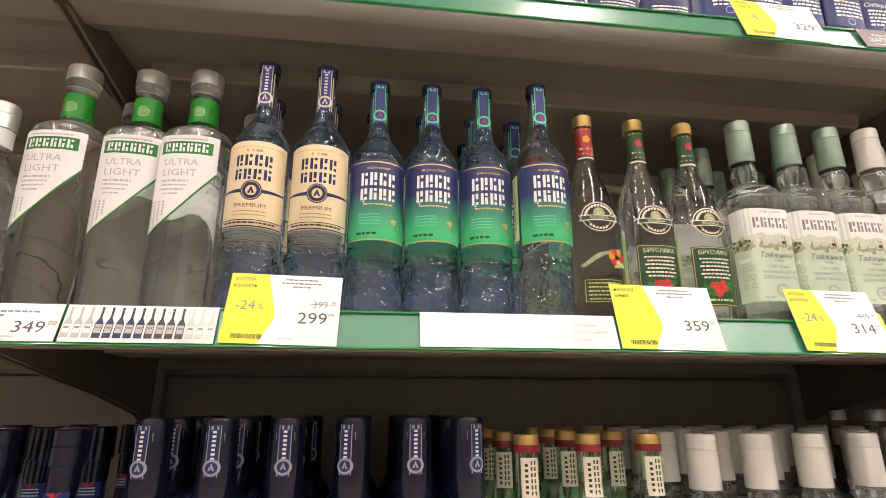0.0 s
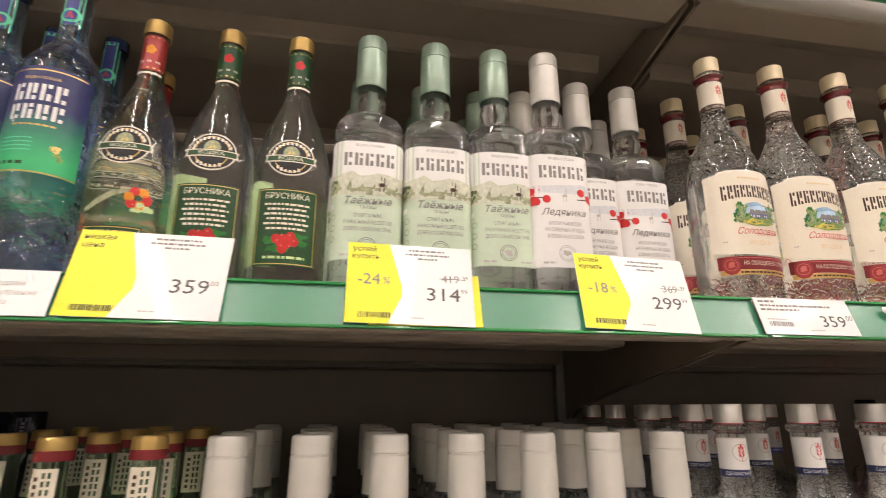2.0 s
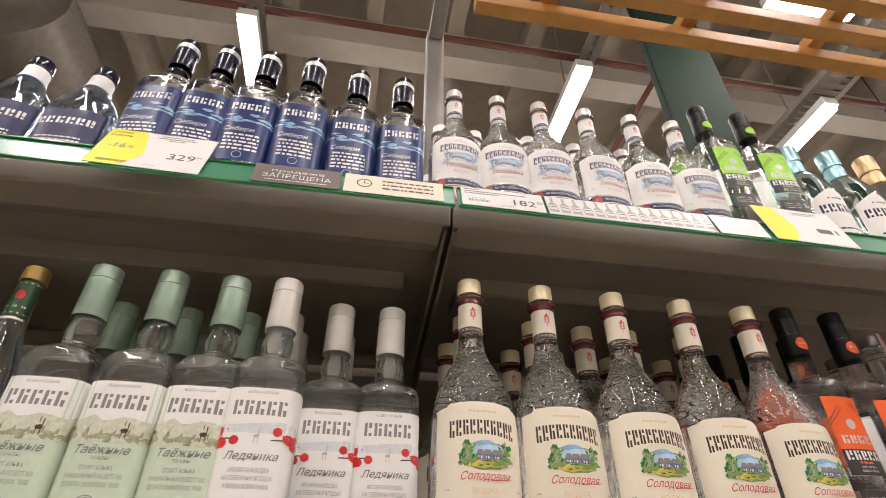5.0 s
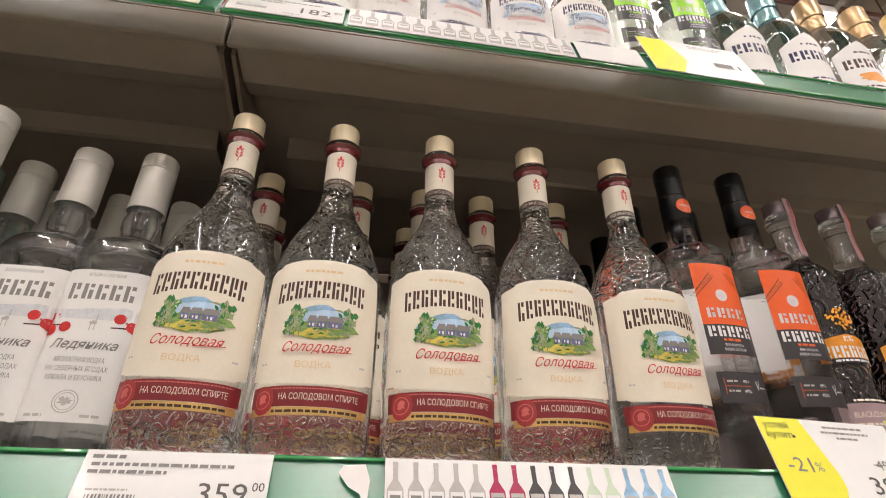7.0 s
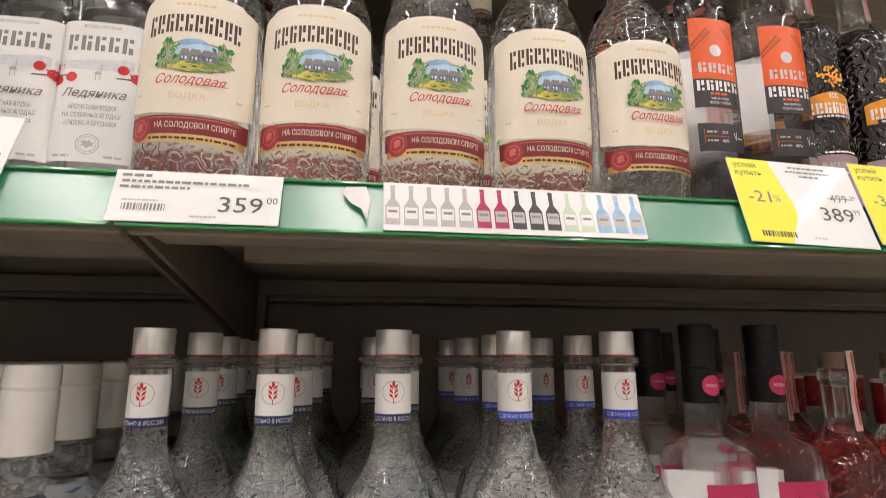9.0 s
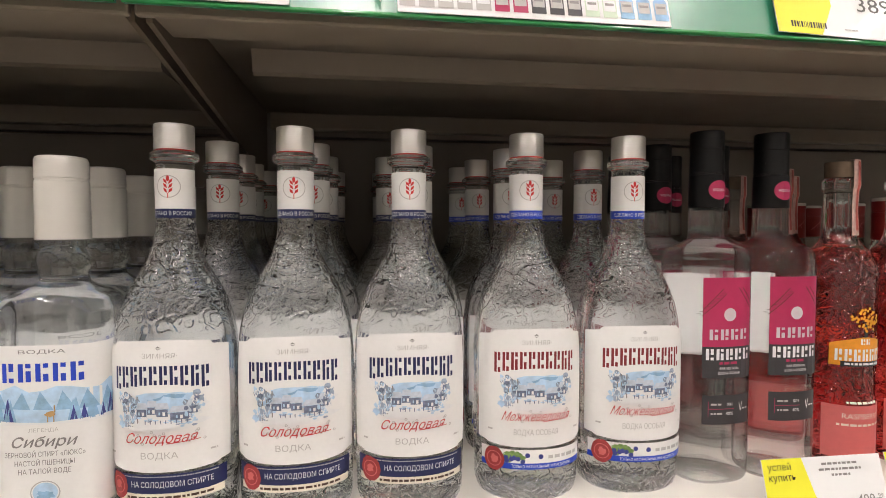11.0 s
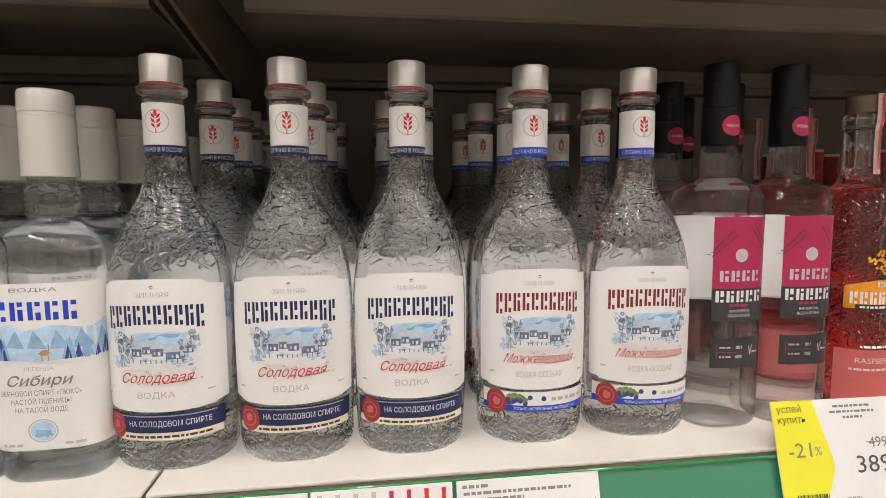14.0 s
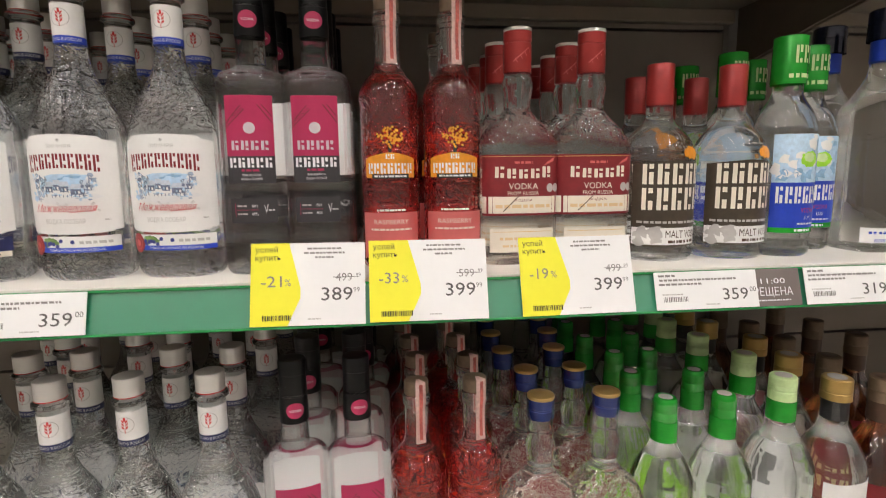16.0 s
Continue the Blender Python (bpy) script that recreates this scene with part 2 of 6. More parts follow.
TRAY = mat("galvanised_tray", (0.3, 0.275, 0.24), 0.55, 0.15, grain=0.12, scale=30)
DUCT = mat("foil_duct", (0.2, 0.175, 0.145), 0.55, 0.15, grain=0.25, scale=25, bump=0.002)
BANNER = mat("dark_green_board", (0.002, 0.024, 0.011), 0.85, grain=0.12, scale=14)
LAMP = mat("lamp_diffuser", (1.0, 0.925, 0.89), 0.5, emission=TUBE_POWER)
HOUSING = mat("lamp_housing", (0.75, 0.74, 0.72), 0.4, grain=0.05)


# ---- building helpers ----
def mesh_of(verts, faces, smooth=False):
    me = bpy.data.meshes.new("shape")
    me.from_pydata([tuple(v) for v in verts], [], faces)
    if smooth:
        me.polygons.foreach_set("use_smooth", [True] * len(me.polygons))
    me.update()
    return me


def link(name, me, material, parent=None, label=""):
    ob = new(name, me)
    if material:
        me.materials.append(material)
    ob.parent = parent
    if label:
        ob["label"] = label
    return ob


def part(name, bm, material, parent, label=""):
    me = bpy.data.meshes.new(name)
    bm.to_mesh(me)
    bm.free()
    return link(name, me, material, parent, label)


def box(x0, x1, y0, y1, z0, z1, bevel=0.0, bm=None):
    bm = bm or bmesh.new()
    made = bmesh.ops.create_cube(bm, size=1, matrix=Matrix.LocRotScale(((x0 + x1) / 2, (y0 + y1) / 2, (z0 + z1) / 2), None, (x1 - x0, y1 - y0, z1 - z0)))
    if bevel:
        edges = list({e for v in made["verts"] for e in v.link_edges})
        bmesh.ops.bevel(bm, geom=edges, offset=bevel, segments=2, affect="EDGES", profile=0.5)
    return bm


def extrude_x(outline, x0, x1):
    """A closed (y, z) outline drawn out along x."""
    bm = bmesh.new()
    a = [bm.verts.new((x0, y, z)) for y, z in outline]
    b = [bm.verts.new((x1, y, z)) for y, z in outline]
    n = len(outline)
    for i in range(n):
        bm.faces.new((a[i], a[(i + 1) % n], b[(i + 1) % n], b[i]))
    bm.faces.new(a[::-1])
    bm.faces.new(b)
    bmesh.ops.recalc_face_normals(bm, faces=bm.faces)
    return bm


def thing(name, label, category, group="", kind=""):
    return tagged(new(name), label, category, group, kind)


# ---- the large structure ----
def setting(name, bm, material, label):
    ob = part(name, bm, material, None)
    return tagged(ob, label, name.split("_")[0], kind="structure")


setting("floor", box(-6, 9, -3.2, 6.5, -0.1, 0), TILE, "pale speckled tiled shop floor")
setting("wall_north", box(-6.2, 9.2, 6.5, 6.7, 0, 5.4), PLASTER, "pale painted wall of the shop hall")
setting("wall_south", box(-6.2, 9.2, -3.4, -3.2, 0, 5.4), PLASTER, "pale painted wall of the shop hall")
setting("wall_west", box(-6.2, -6, -3.2, 6.5, 0, 5.4), PLASTER, "pale painted wall of the shop hall")
setting("wall_east", box(9, 9.2, -3.2, 6.5, 0, 5.4), PLASTER, "pale painted wall of the shop hall")

ceiling = box(-6.2, 9.2, -3.4, 6.7, 5.4, 5.6)
for i in range(26):            # ribs of the concrete deck
    box(-6 + i * 0.6, -5.88 + i * 0.6, -3.2, 6.5, 5.15, 5.4, bm=ceiling)
for y in (-1.6, 0.9, 4.6):
    box(-6, 9, y, y + 0.3, 4.86, 5.152, bm=ceiling)
setting("beam_1", box(-6, 9, 2.37, 2.55, 4.86, 5.149, 0.004), BEAM, "pale grey beam across the hall under the ribbed deck")
setting("ceiling", ceiling, CONCRETE, "brownish ribbed concrete ceiling with cross beams")


def lamp(x, y0, y1, w=0.095, z=4.2):
    root = thing("linear_ceiling_lamp", "long white linear ceiling lamp, switched on, on a metal carrier", "ceiling lamp", "rows of ceiling lamps")
    root.location = (x, (y0 + y1) / 2, z)
    h = (y1 - y0) / 2
    part("housing", box(-w / 2 - 0.006, w / 2 + 0.006, -h - 0.02, h + 0.02, 0.012, 0.07, 0.004), HOUSING, root)
    part("diffuser", box(-w / 2, w / 2, -h, h, -0.012, 0.0115, 0.004), LAMP, root, "glowing white diffuser")
    for s in (-0.7, 0.7):
        part("hanger", box(-0.004, 0.004, s * h - 0.004, s * h + 0.004, 0.07, 5.395 - z), TRAY, root)


for x in (-3.4, -1.75, 0.0, 1.93, 3.57, 5.2):
    lamp(x, 1.875, 3.535)
for x in (-2.6, -0.85, 0.95, 2.75, 4.5):
    lamp(x, -1.45, 0.2)
    lamp(x, -3.15, -1.5)
lamp(3.02, 1.0, 1.36, 0.5, 4.25)


def tray(x, y0, y1, z, w, label):
    root = thing("cable_tray", label, "cable tray")
    root.location = (x, y0, z)
    bm = bmesh.new()
    length = y1 - y0
    for s in (-1, 1):
        box(s * w / 2 - 0.01, s * w / 2 + 0.01, 0, length, 0.0, 0.0042, bm=bm)
    n = int(length / 0.05)
    for i in range(n):           # rungs between the perforations
        box(-w / 2, w / 2, i * 0.05, i * 0.05 + 0.036, 0, 0.004, bm=bm)
    part("base", bm, TRAY, root)
    for s in (-1, 1):
        part("side", box(s * w / 2 - 0.003, s * w / 2 + 0.003, 0, length, 0.0045, 0.06), TRAY, root)
        part("edge", box(s * w / 2 - 0.02, s * w / 2 + 0.02, 0, length, -0.006, -0.0005), TRAY, root)


tray(1.98, 1.0, 6.3, 4.34, 0.06, "narrow galvanised perforated rail above the lamps")
tray(0.02, 1.0, 6.3, 4.34, 0.06, "narrow galvanised perforated rail above the lamps")
tray(3.6, 1.0, 6.3, 4.34, 0.2, "wide galvanised perforated cable tray under the ceiling")


def rod(a, b, r, name, material, label, category):
    a, b = Vector(a), Vector(b)
    bm = bmesh.new()
    bmesh.ops.create_cone(bm, cap_ends=True, segments=16, radius1=r, radius2=r, depth=(b - a).length)
    for f in bm.faces:
        f.smooth = len(f.verts) == 4
    ob = part(name, bm, material, None)
    ob.matrix_basis = Matrix.Translation((a + b) / 2) @ (b - a).to_track_quat("Z", "Y").to_matrix().to_4x4()
    return tagged(ob, label, category)


rod((-5.9, 1.98, 4.5), (8.9, 2.02, 4.5), 0.022, "sprinkler_pipe", PIPE, "rust-red sprinkler pipe running under the concrete ceiling", "pipe")
rod((2.55, 2.0, 4.5), (2.55, 4.4, 4.52), 0.02, "sprinkler_pipe", PIPE, "rust-red branch pipe under the concrete ceiling", "pipe")
rod((1.05, 2.0, 4.5), (1.05, 2.0, 5.42), 0.008, "pipe_hanger", PIPE, "thin dark hanger rod holding the pipe", "rod")
rod((4.75, 2.3, 4.0), (4.75, 2.3, 5.42), 0.006, "pipe_hanger", PIPE, "thin dark hanger rod holding the pipe", "rod")
rod((4.75, 1.5, 3.95), (4.75, 4.5, 3.95), 0.07, "air_pipe", HOUSING, "pale grey air pipe under the ceiling", "pipe")

# a ribbed flexible duct
verts, faces = [], []
ring = 28
for j in range(161):
    r = 0.31 + (0.012 if j % 2 else -0.006)
    for i in range(ring):
        a = 2 * math.pi * i / ring
        verts.append((-1.3 + r * math.cos(a), 2.05 + j * 0.025, 4.3 + r * math.sin(a)))
for j in range(160):
    for i in range(ring):
        faces.append((j * ring + i, j * ring + (i + 1) % ring, (j + 1) * ring + (i + 1) % ring, (j + 1) * ring + i))
faces.append(tuple(range(ring)))
duct = tagged(link("flexible_duct", mesh_of(verts, faces, True), DUCT), "thick grey ribbed flexible air duct under the ceiling", "air duct")

board = thing("hanging_board", "tall dark green board hanging from the ceiling", "hanging board")
part("panel", box(2.065, 2.43, 1.5, 1.54, 2.2, 5.0, 0.004), BANNER, board)
for x in (2.12, 2.375):
    part("hanger", box(x - 0.004, x + 0.004, 1.516, 1.524, 5.0002, 5.398), TRAY, board, "thin steel hanger")

# slim wooden lattice above the shelves
lattice = thing("wooden_lattice", "varnished pine lattice of slim battens above the shelves", "lattice")
for i, y in enumerate((0.605, 0.545, 0.485)):
    part("batten", box(0.93, 3.2, y - 0.014, y + 0.014, 2.43, 2.462, 0.002), PINE, lattice)
for i in range(8):
    x = 1.06 + i * 0.285
    part("cross_batten", box(x, x + 0.03, 0.46, 0.63, 2.4625, 2.49, 0.002), PINE, lattice)
for x in (1.0, 2.1, 3.15):
    for y in (0.485, 0.605):
        part("hanging_wire", box(x - 0.0012, x + 0.0012, y - 0.0012, y + 0.0012, 2.4625, 5.16), TRAY, lattice)

part("upright", box(0.851, 0.885, 0.69, 0.72, TOP + 0.0005, 2.47, 0.003), POST, lattice, "slim grey steel upright")
part("bearer", box(0.854, 0.882, 0.47, 0.6895, 2.4405, 2.468, 0.002), POST, lattice, "short steel bearer")

# ---- shelving ----
for x in JOINTS:
    post = tagged(part("shelf_post", box(x - 0.017, x + 0.017, BACK - 0.012, BACK + 0.05, 0.0, TOP + 0.03, 0.003), POST, None), "tall grey slotted steel post of the shelving", "shelf post", "shelf posts")

for j in range(len(JOINTS) - 1):
    x0, x1 = JOINTS[j] + 0.019, JOINTS[j + 1] - 0.019
    wall = thing("back_panel", "grey-brown steel back panels of the shelf bay with thin seams", "back panel", "back panels", "structure")
    # added sheet that keeps light behind from leaking through the panel seams
    part("backing", box(x0 - 0.002, x1 + 0.002, BACK + 0.021, BACK + 0.024, 0.0, TOP - 0.02), BRACKET, wall)
    for k in range(10):
        part("panel", box(x0, x1, BACK, BACK + 0.02, k * 0.2 - 0.122 + 0.001 if k else 0.0, k * 0.2 + 0.076 - 0.0015, 0.0015), PANEL, wall)

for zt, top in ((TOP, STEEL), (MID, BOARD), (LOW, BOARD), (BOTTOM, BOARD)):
    for j in range(len(JOINTS) - 1):
        x0, x1 = JOINTS[j] + 0.0015, JOINTS[j + 1] - 0.0015
        shelf = thing("shelf", "taupe steel shelf board with a folded front edge", "shelf", "shelves of the rack")
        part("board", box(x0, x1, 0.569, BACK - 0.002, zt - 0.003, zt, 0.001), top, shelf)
        # thin sheet under the board, in the same darker taupe as the beams
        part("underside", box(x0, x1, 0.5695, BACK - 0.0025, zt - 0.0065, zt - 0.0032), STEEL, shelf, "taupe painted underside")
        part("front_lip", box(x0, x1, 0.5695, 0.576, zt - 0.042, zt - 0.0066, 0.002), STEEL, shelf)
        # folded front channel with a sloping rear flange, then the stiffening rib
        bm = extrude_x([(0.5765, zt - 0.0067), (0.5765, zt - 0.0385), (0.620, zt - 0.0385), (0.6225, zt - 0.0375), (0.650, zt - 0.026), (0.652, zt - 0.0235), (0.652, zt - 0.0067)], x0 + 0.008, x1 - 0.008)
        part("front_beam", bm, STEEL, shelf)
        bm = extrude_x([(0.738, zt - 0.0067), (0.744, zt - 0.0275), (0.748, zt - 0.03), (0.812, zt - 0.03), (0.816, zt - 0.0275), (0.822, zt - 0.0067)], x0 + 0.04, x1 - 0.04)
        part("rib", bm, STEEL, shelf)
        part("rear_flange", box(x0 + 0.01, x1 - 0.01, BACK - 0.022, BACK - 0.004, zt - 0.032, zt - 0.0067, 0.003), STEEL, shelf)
        for x, s in ((x0, 1), (x1, -1)):
            bm = extrude_x([(0.58, zt - 0.007), (BACK - 0.023, zt - 0.007), (BACK - 0.023, zt - 0.124), (0.985, zt - 0.107), (0.84, zt - 0.079), (0.715, zt - 0.061), (0.585, zt - 0.041)], x + s * 0.002, x + s * 0.006)
            part("bracket", bm, BRACKET, shelf, "dark tapered steel bracket")

# ---- printing on surfaces ----
TEXTS = {}


def letters(body):
    """Outlines of a line of text as flat triangles, one unit high from the foot of a capital."""
    if body not in TEXTS:
        cu = bpy.data.curves.new("text", "FONT")
        cu.body, cu.resolution_u, cu.align_x = body, 2, "CENTER"
        ob = new("text", cu)
        me = bpy.data.meshes.new_from_object(ob.evaluated_get(bpy.context.evaluated_depsgraph_get()))
        vs = [(v.co.x / 0.7, v.co.y / 0.7) for v in me.vertices]
        TEXTS[body] = (vs, [tuple(p.vertices) for p in me.polygons])
        bpy.data.objects.remove(ob)
        bpy.data.curves.remove(cu)
        bpy.data.meshes.remove(me)
    return TEXTS[body]


class Flat:
    """A flat card that faces -y."""
    def pos(self, u, v, off):
        return (u, -off, v)


class Form:
    """A bottle: rows of (z, half width, squareness, depth ratio) from the foot up."""
    def __init__(self, rows, seg=40):
        self.seg = seg
        self.rows = []
        for i in range(len(rows) - 1):
            p0, p1, p2, p3 = rows[max(0, i - 1)], rows[i], rows[i + 1], rows[min(len(rows) - 1, i + 2)]
            steps = 1 if abs(p2[1] - p1[1]) < 1e-5 and abs(p2[2] - p1[2]) < 1e-5 and p2[0] - p1[0] > 0.03 else 5
            if p2[0] - p1[0] < 0.0035:
                steps = 2
            for k in range(steps):
                f = k / steps
                row = []
                for a, b, c, d in zip(p0, p1, p2, p3):
                    m1, m2 = (c - a) / 2, (d - b) / 2
                    if (b - a) * (c - b) <= 0:
                        m1 = 0
                    if (d - c) * (c - b) <= 0:
                        m2 = 0
                    lim = 3 * abs(c - b)
                    m1, m2 = max(-lim, min(lim, m1)), max(-lim, min(lim, m2))
                    row.append((2 * f**3 - 3 * f**2 + 1) * b + (f**3 - 2 * f**2 + f) * m1 + (-2 * f**3 + 3 * f**2) * c + (f**3 - f**2) * m2)
                self.rows.append(tuple(row))
        self.rows.append(rows[-1])
        self.zs = [r[0] for r in self.rows]
        self.tables = {}

    def at(self, z):
        return tuple(float(np.interp(z, self.zs, [r[k] for r in self.rows])) for k in (1, 2, 3))

    def section(self, a, n, d):
        s, c = math.sin(a), math.cos(a)
        e = 2 / n
        return math.copysign(abs(s) ** e, s), -math.copysign(abs(c) ** e, c) * d

    def pos(self, u, v, off):
        r, n, d = self.at(v)
        key = (round(n, 2), round(d, 2))
        if key not in self.tables:
            aa = np.linspace(0, math.pi, 181)
            pts = np.array([self.section(a, *key) for a in aa])
            arc = np.concatenate([[0], np.cumsum(np.hypot(*np.diff(pts, axis=0).T))])
            self.tables[key] = (arc, pts)
        arc, pts = self.tables[key]
        s = abs(u) / r
        x = float(np.interp(s, arc, pts[:, 0])) * math.copysign(1, u)
        y = float(np.interp(s, arc, pts[:, 1]))
        k = r + off
        return (x * k, y * k, v)

    def solid(self, band=None, mats=2):
        verts, faces, which = [], [], []
        n = self.seg
        foot = self.rows[0]
        verts.append((0, 0, foot[0] + 0.007))
        rows = [(foot[0] + 0.0055, foot[1] * 0.6, *foot[2:]), (foot[0] + 0.001, foot[1] * 0.86, *foot[2:])] + self.rows
        for z, r, sq, d in rows:
            for i in range(n):
                x, y = self.section(2 * math.pi * (i + 0.5) / n, sq, d)
                verts.append((x * r, y * r, z))
        for i in range(n):
            faces.append((0, 1 + i, 1 + (i + 1) % n))
            which.append(0)
        for j in range(len(rows) - 1):
            for i in range(n):
                faces.append((1 + j * n + i, 1 + (j + 1) * n + i, 1 + (j + 1) * n + (i + 1) % n, 1 + j * n + (i + 1) % n))
                mid = (rows[j][0] + rows[j + 1][0]) / 2
                which.append(1 if band and (band[0] <= mid <= band[1] or (len(band) > 2 and mid < band[2])) else 0)
        faces.append(tuple(1 + (len(rows) - 1) * n + i for i in reversed(range(n)))[::-1])
        which.append(0)
        me = mesh_of(verts, faces, True)
        bm = bmesh.new()
        bm.from_mesh(me)
        bmesh.ops.recalc_face_normals(bm, faces=bm.faces)
        bm.to_mesh(me)
        bm.free()
        me.polygons.foreach_set("material_index", which)
        return me

    def sleeve(self, u, v0, v1, off=0.0003, nu=28, nv=6, top=None, foot=None):
        """A label that follows the bottle from -u to u; top and foot bend its edges."""
        verts, faces = [], []
        for j in range(nv + 1):
            for i in range(nu + 1):
                uu = -u + 2 * u * i / nu
                a = v0 + (foot(uu / u) if foot else 0)
                b = v1 + (top(uu / u) if top else 0)
                verts.append(self.pos(uu, a + (b - a) * j / nv, off))
        w = nu + 1
        for j in range(nv):
            for i in range(nu):
                faces.append((j * w + i, j * w + i + 1, (j + 1) * w + i + 1, (j + 1) * w + i))
        return mesh_of(verts, faces, True)


def lowered(rows, drop):
    """The same bottle for prints that are drawn higher and then let down by drop."""
    return Form([(z + drop, *rest) for z, *rest in rows])


class Print:
    """Ink on a label: flat shapes laid onto its form, one mesh for each ink."""
    def __init__(self, form, parent, off=0.0005, step=0.006, rnd=1):
        self.form, self.parent, self.off, self.step, self.acc = form, parent, off, step, {}
        self.rnd = random.Random(rnd)

    def raw(self, pts, faces, ink):
        vs, fs = self.acc.setdefault(ink.name, ([], [], ink))[:2]
        base = len(vs)
        vs += [self.form.pos(u, v, self.off) for u, v in pts]
        fs += [tuple(base + i for i in f) for f in faces]

    def layer(self):
        self.off += 0.00014
        return self

    def poly(self, pts, ink):
        us = [p[0] for p in pts]
        if max(us) - min(us) > self.step * 1.5 and not isinstance(self.form, Flat):
            bm = bmesh.new()
            bm.faces.new([bm.verts.new((u, v, 0)) for u, v in pts])
            k = math.ceil(min(us) / self.step)
            while k * self.step < max(us):
                bmesh.ops.bisect_plane(bm, geom=bm.verts[:] + bm.edges[:] + bm.faces[:], plane_co=(k * self.step, 0, 0), plane_no=(1, 0, 0))
                k += 1
            vs = [p[1] for p in pts]
            k = math.ceil(min(vs) / self.step)
            while k * self.step < max(vs) and max(vs) - min(vs) > self.step * 1.5:
                bmesh.ops.bisect_plane(bm, geom=bm.verts[:] + bm.edges[:] + bm.faces[:], plane_co=(0, k * self.step, 0), plane_no=(0, 1, 0))
                k += 1
            bm.verts.index_update()
            self.raw([(v.co.x, v.co.y) for v in bm.verts], [tuple(v.index for v in f.verts) for f in bm.faces], ink)
            bm.free()
        else:
            self.raw(pts, [tuple(range(len(pts)))], ink)
        return self

    def rect(self, u, v, w, h, ink):
        return self.poly([(u - w / 2, v - h / 2), (u + w / 2, v - h / 2), (u + w / 2, v + h / 2), (u - w / 2, v + h / 2)], ink)

    def ell(self, u, v, a, b, ink, n=24):
        return self.poly([(u + a * math.cos(2 * math.pi * i / n), v + b * math.sin(2 * math.pi * i / n)) for i in range(n)], ink)

    def ring(self, u, v, r, w, ink, n=28):
        pts = [(u + q * math.cos(2 * math.pi * i / n), v + q * math.sin(2 * math.pi * i / n)) for q in (r, r - w) for i in range(n)]
        self.raw(pts, [(i, (i + 1) % n, n + (i + 1) % n, n + i) for i in range(n)], ink)
        return self

    def blob(self, u, v, a, b, ink, rough=0.25, n=22):
        pts = []
        for i in range(n):
            k = 1 + rough * (self.rnd.random() - 0.5) * 2
            pts.append((u + a * k * math.cos(2 * math.pi * i / n), v + b * k * math.sin(2 * math.pi * i / n)))
        return self.poly(pts, ink)

    def text(self, body, u, v, h, ink, wide=0.0, slant=0.0, arch=0.0, left=False):
        vs, fs = letters(body)
        x0, x1 = min(p[0] for p in vs), max(p[0] for p in vs)
        k = min(h, wide / (x1 - x0)) if wide and not slant else h
        kx = wide / (x1 - x0) if wide else k
        mid = x0 if left else (x0 + x1) / 2
        half = max(1e-6, kx * (x1 - x0) / 2)
        pts = []
        for x, y in vs:
            uu = kx * (x - mid) + slant * h * (y - 0.5)
            pts.append((u + uu, v + h * (y - 0.5) + arch * (1 - (uu / half) ** 2)))
        self.raw(pts, fs, ink)
        return self

    def brand(self, u, v, w, h, n, ink, arch=0.0, grow=0.0):
        """A name as a row of plain bars."""
        cell = w / n
        for i in range(n):
            c = u - w / 2 + (i + 0.5) * cell
            t = (c - u) / (w / 2)
            vv = v + arch * (1 - t * t)
            hh = h * (1 + grow * t * t)
            bar = cell * 0.26
            self.rect(c - cell * 0.24, vv, bar * 1.15, hh, ink)
            k = self.rnd.choice((0.42, 0.6, 0.5))
            s = self.rnd.choice((-1, 1))
            self.rect(c + cell * 0.20, vv + s * hh * (0.5 - k / 2), bar * 1.15, hh * k, ink)
            self.rect(c + cell * 0.20, vv - s * hh * (0.5 - 0.12), bar * 1.15, hh * 0.24, ink)
        return self

    def dashes(self, u, v, w, h, ink, n=None):
        """A line of writing too small to read."""
        x = u - w / 2
        while x < u + w / 2 - 0.0006:
            k = self.rnd.uniform(0.9, 3.2) * h
            k = min(k, u + w / 2 - x)
            self.rect(x + k / 2, v, k, h, ink)
            x += k + h * 0.55
        return self

    def done(self):
        for name, (vs, fs, ink) in self.acc.items():
            tagged(link("print", mesh_of(vs, fs), ink, self.parent), kind="stuff")
        self.acc = {}


# ---- price rails and tags ----
LEAN_BACK = 17.0


def rail(j, zt):
    x0, x1 = JOINTS[j] + 0.002, JOINTS[j + 1] - 0.002
    ob = thing("price_rail", "glossy green plastic price rail on the shelf edge", "price rail", "price rails")
    ob.matrix_basis = pose(0, RAIL_Y[zt], zt - 0.041, -LEAN_BACK)
    part("face", box(x0, x1, 0, 0.002, 0.0, 0.0405, 0.0006), RAIL_GREEN, ob)
    part("lip", box(x0, x1, -0.0028, -0.0004, 0.0385, 0.0412, 0.0008), RAIL_EDGE, ob, "bright green upper lip")
    part("lip", box(x0, x1, -0.0032, -0.0004, -0.0012, 0.0014, 0.0008), RAIL_EDGE, ob, "bright green lower lip")


for zt in (TOP, MID, LOW, BOTTOM):
    for j in range(len(JOINTS) - 1):
        rail(j, zt)


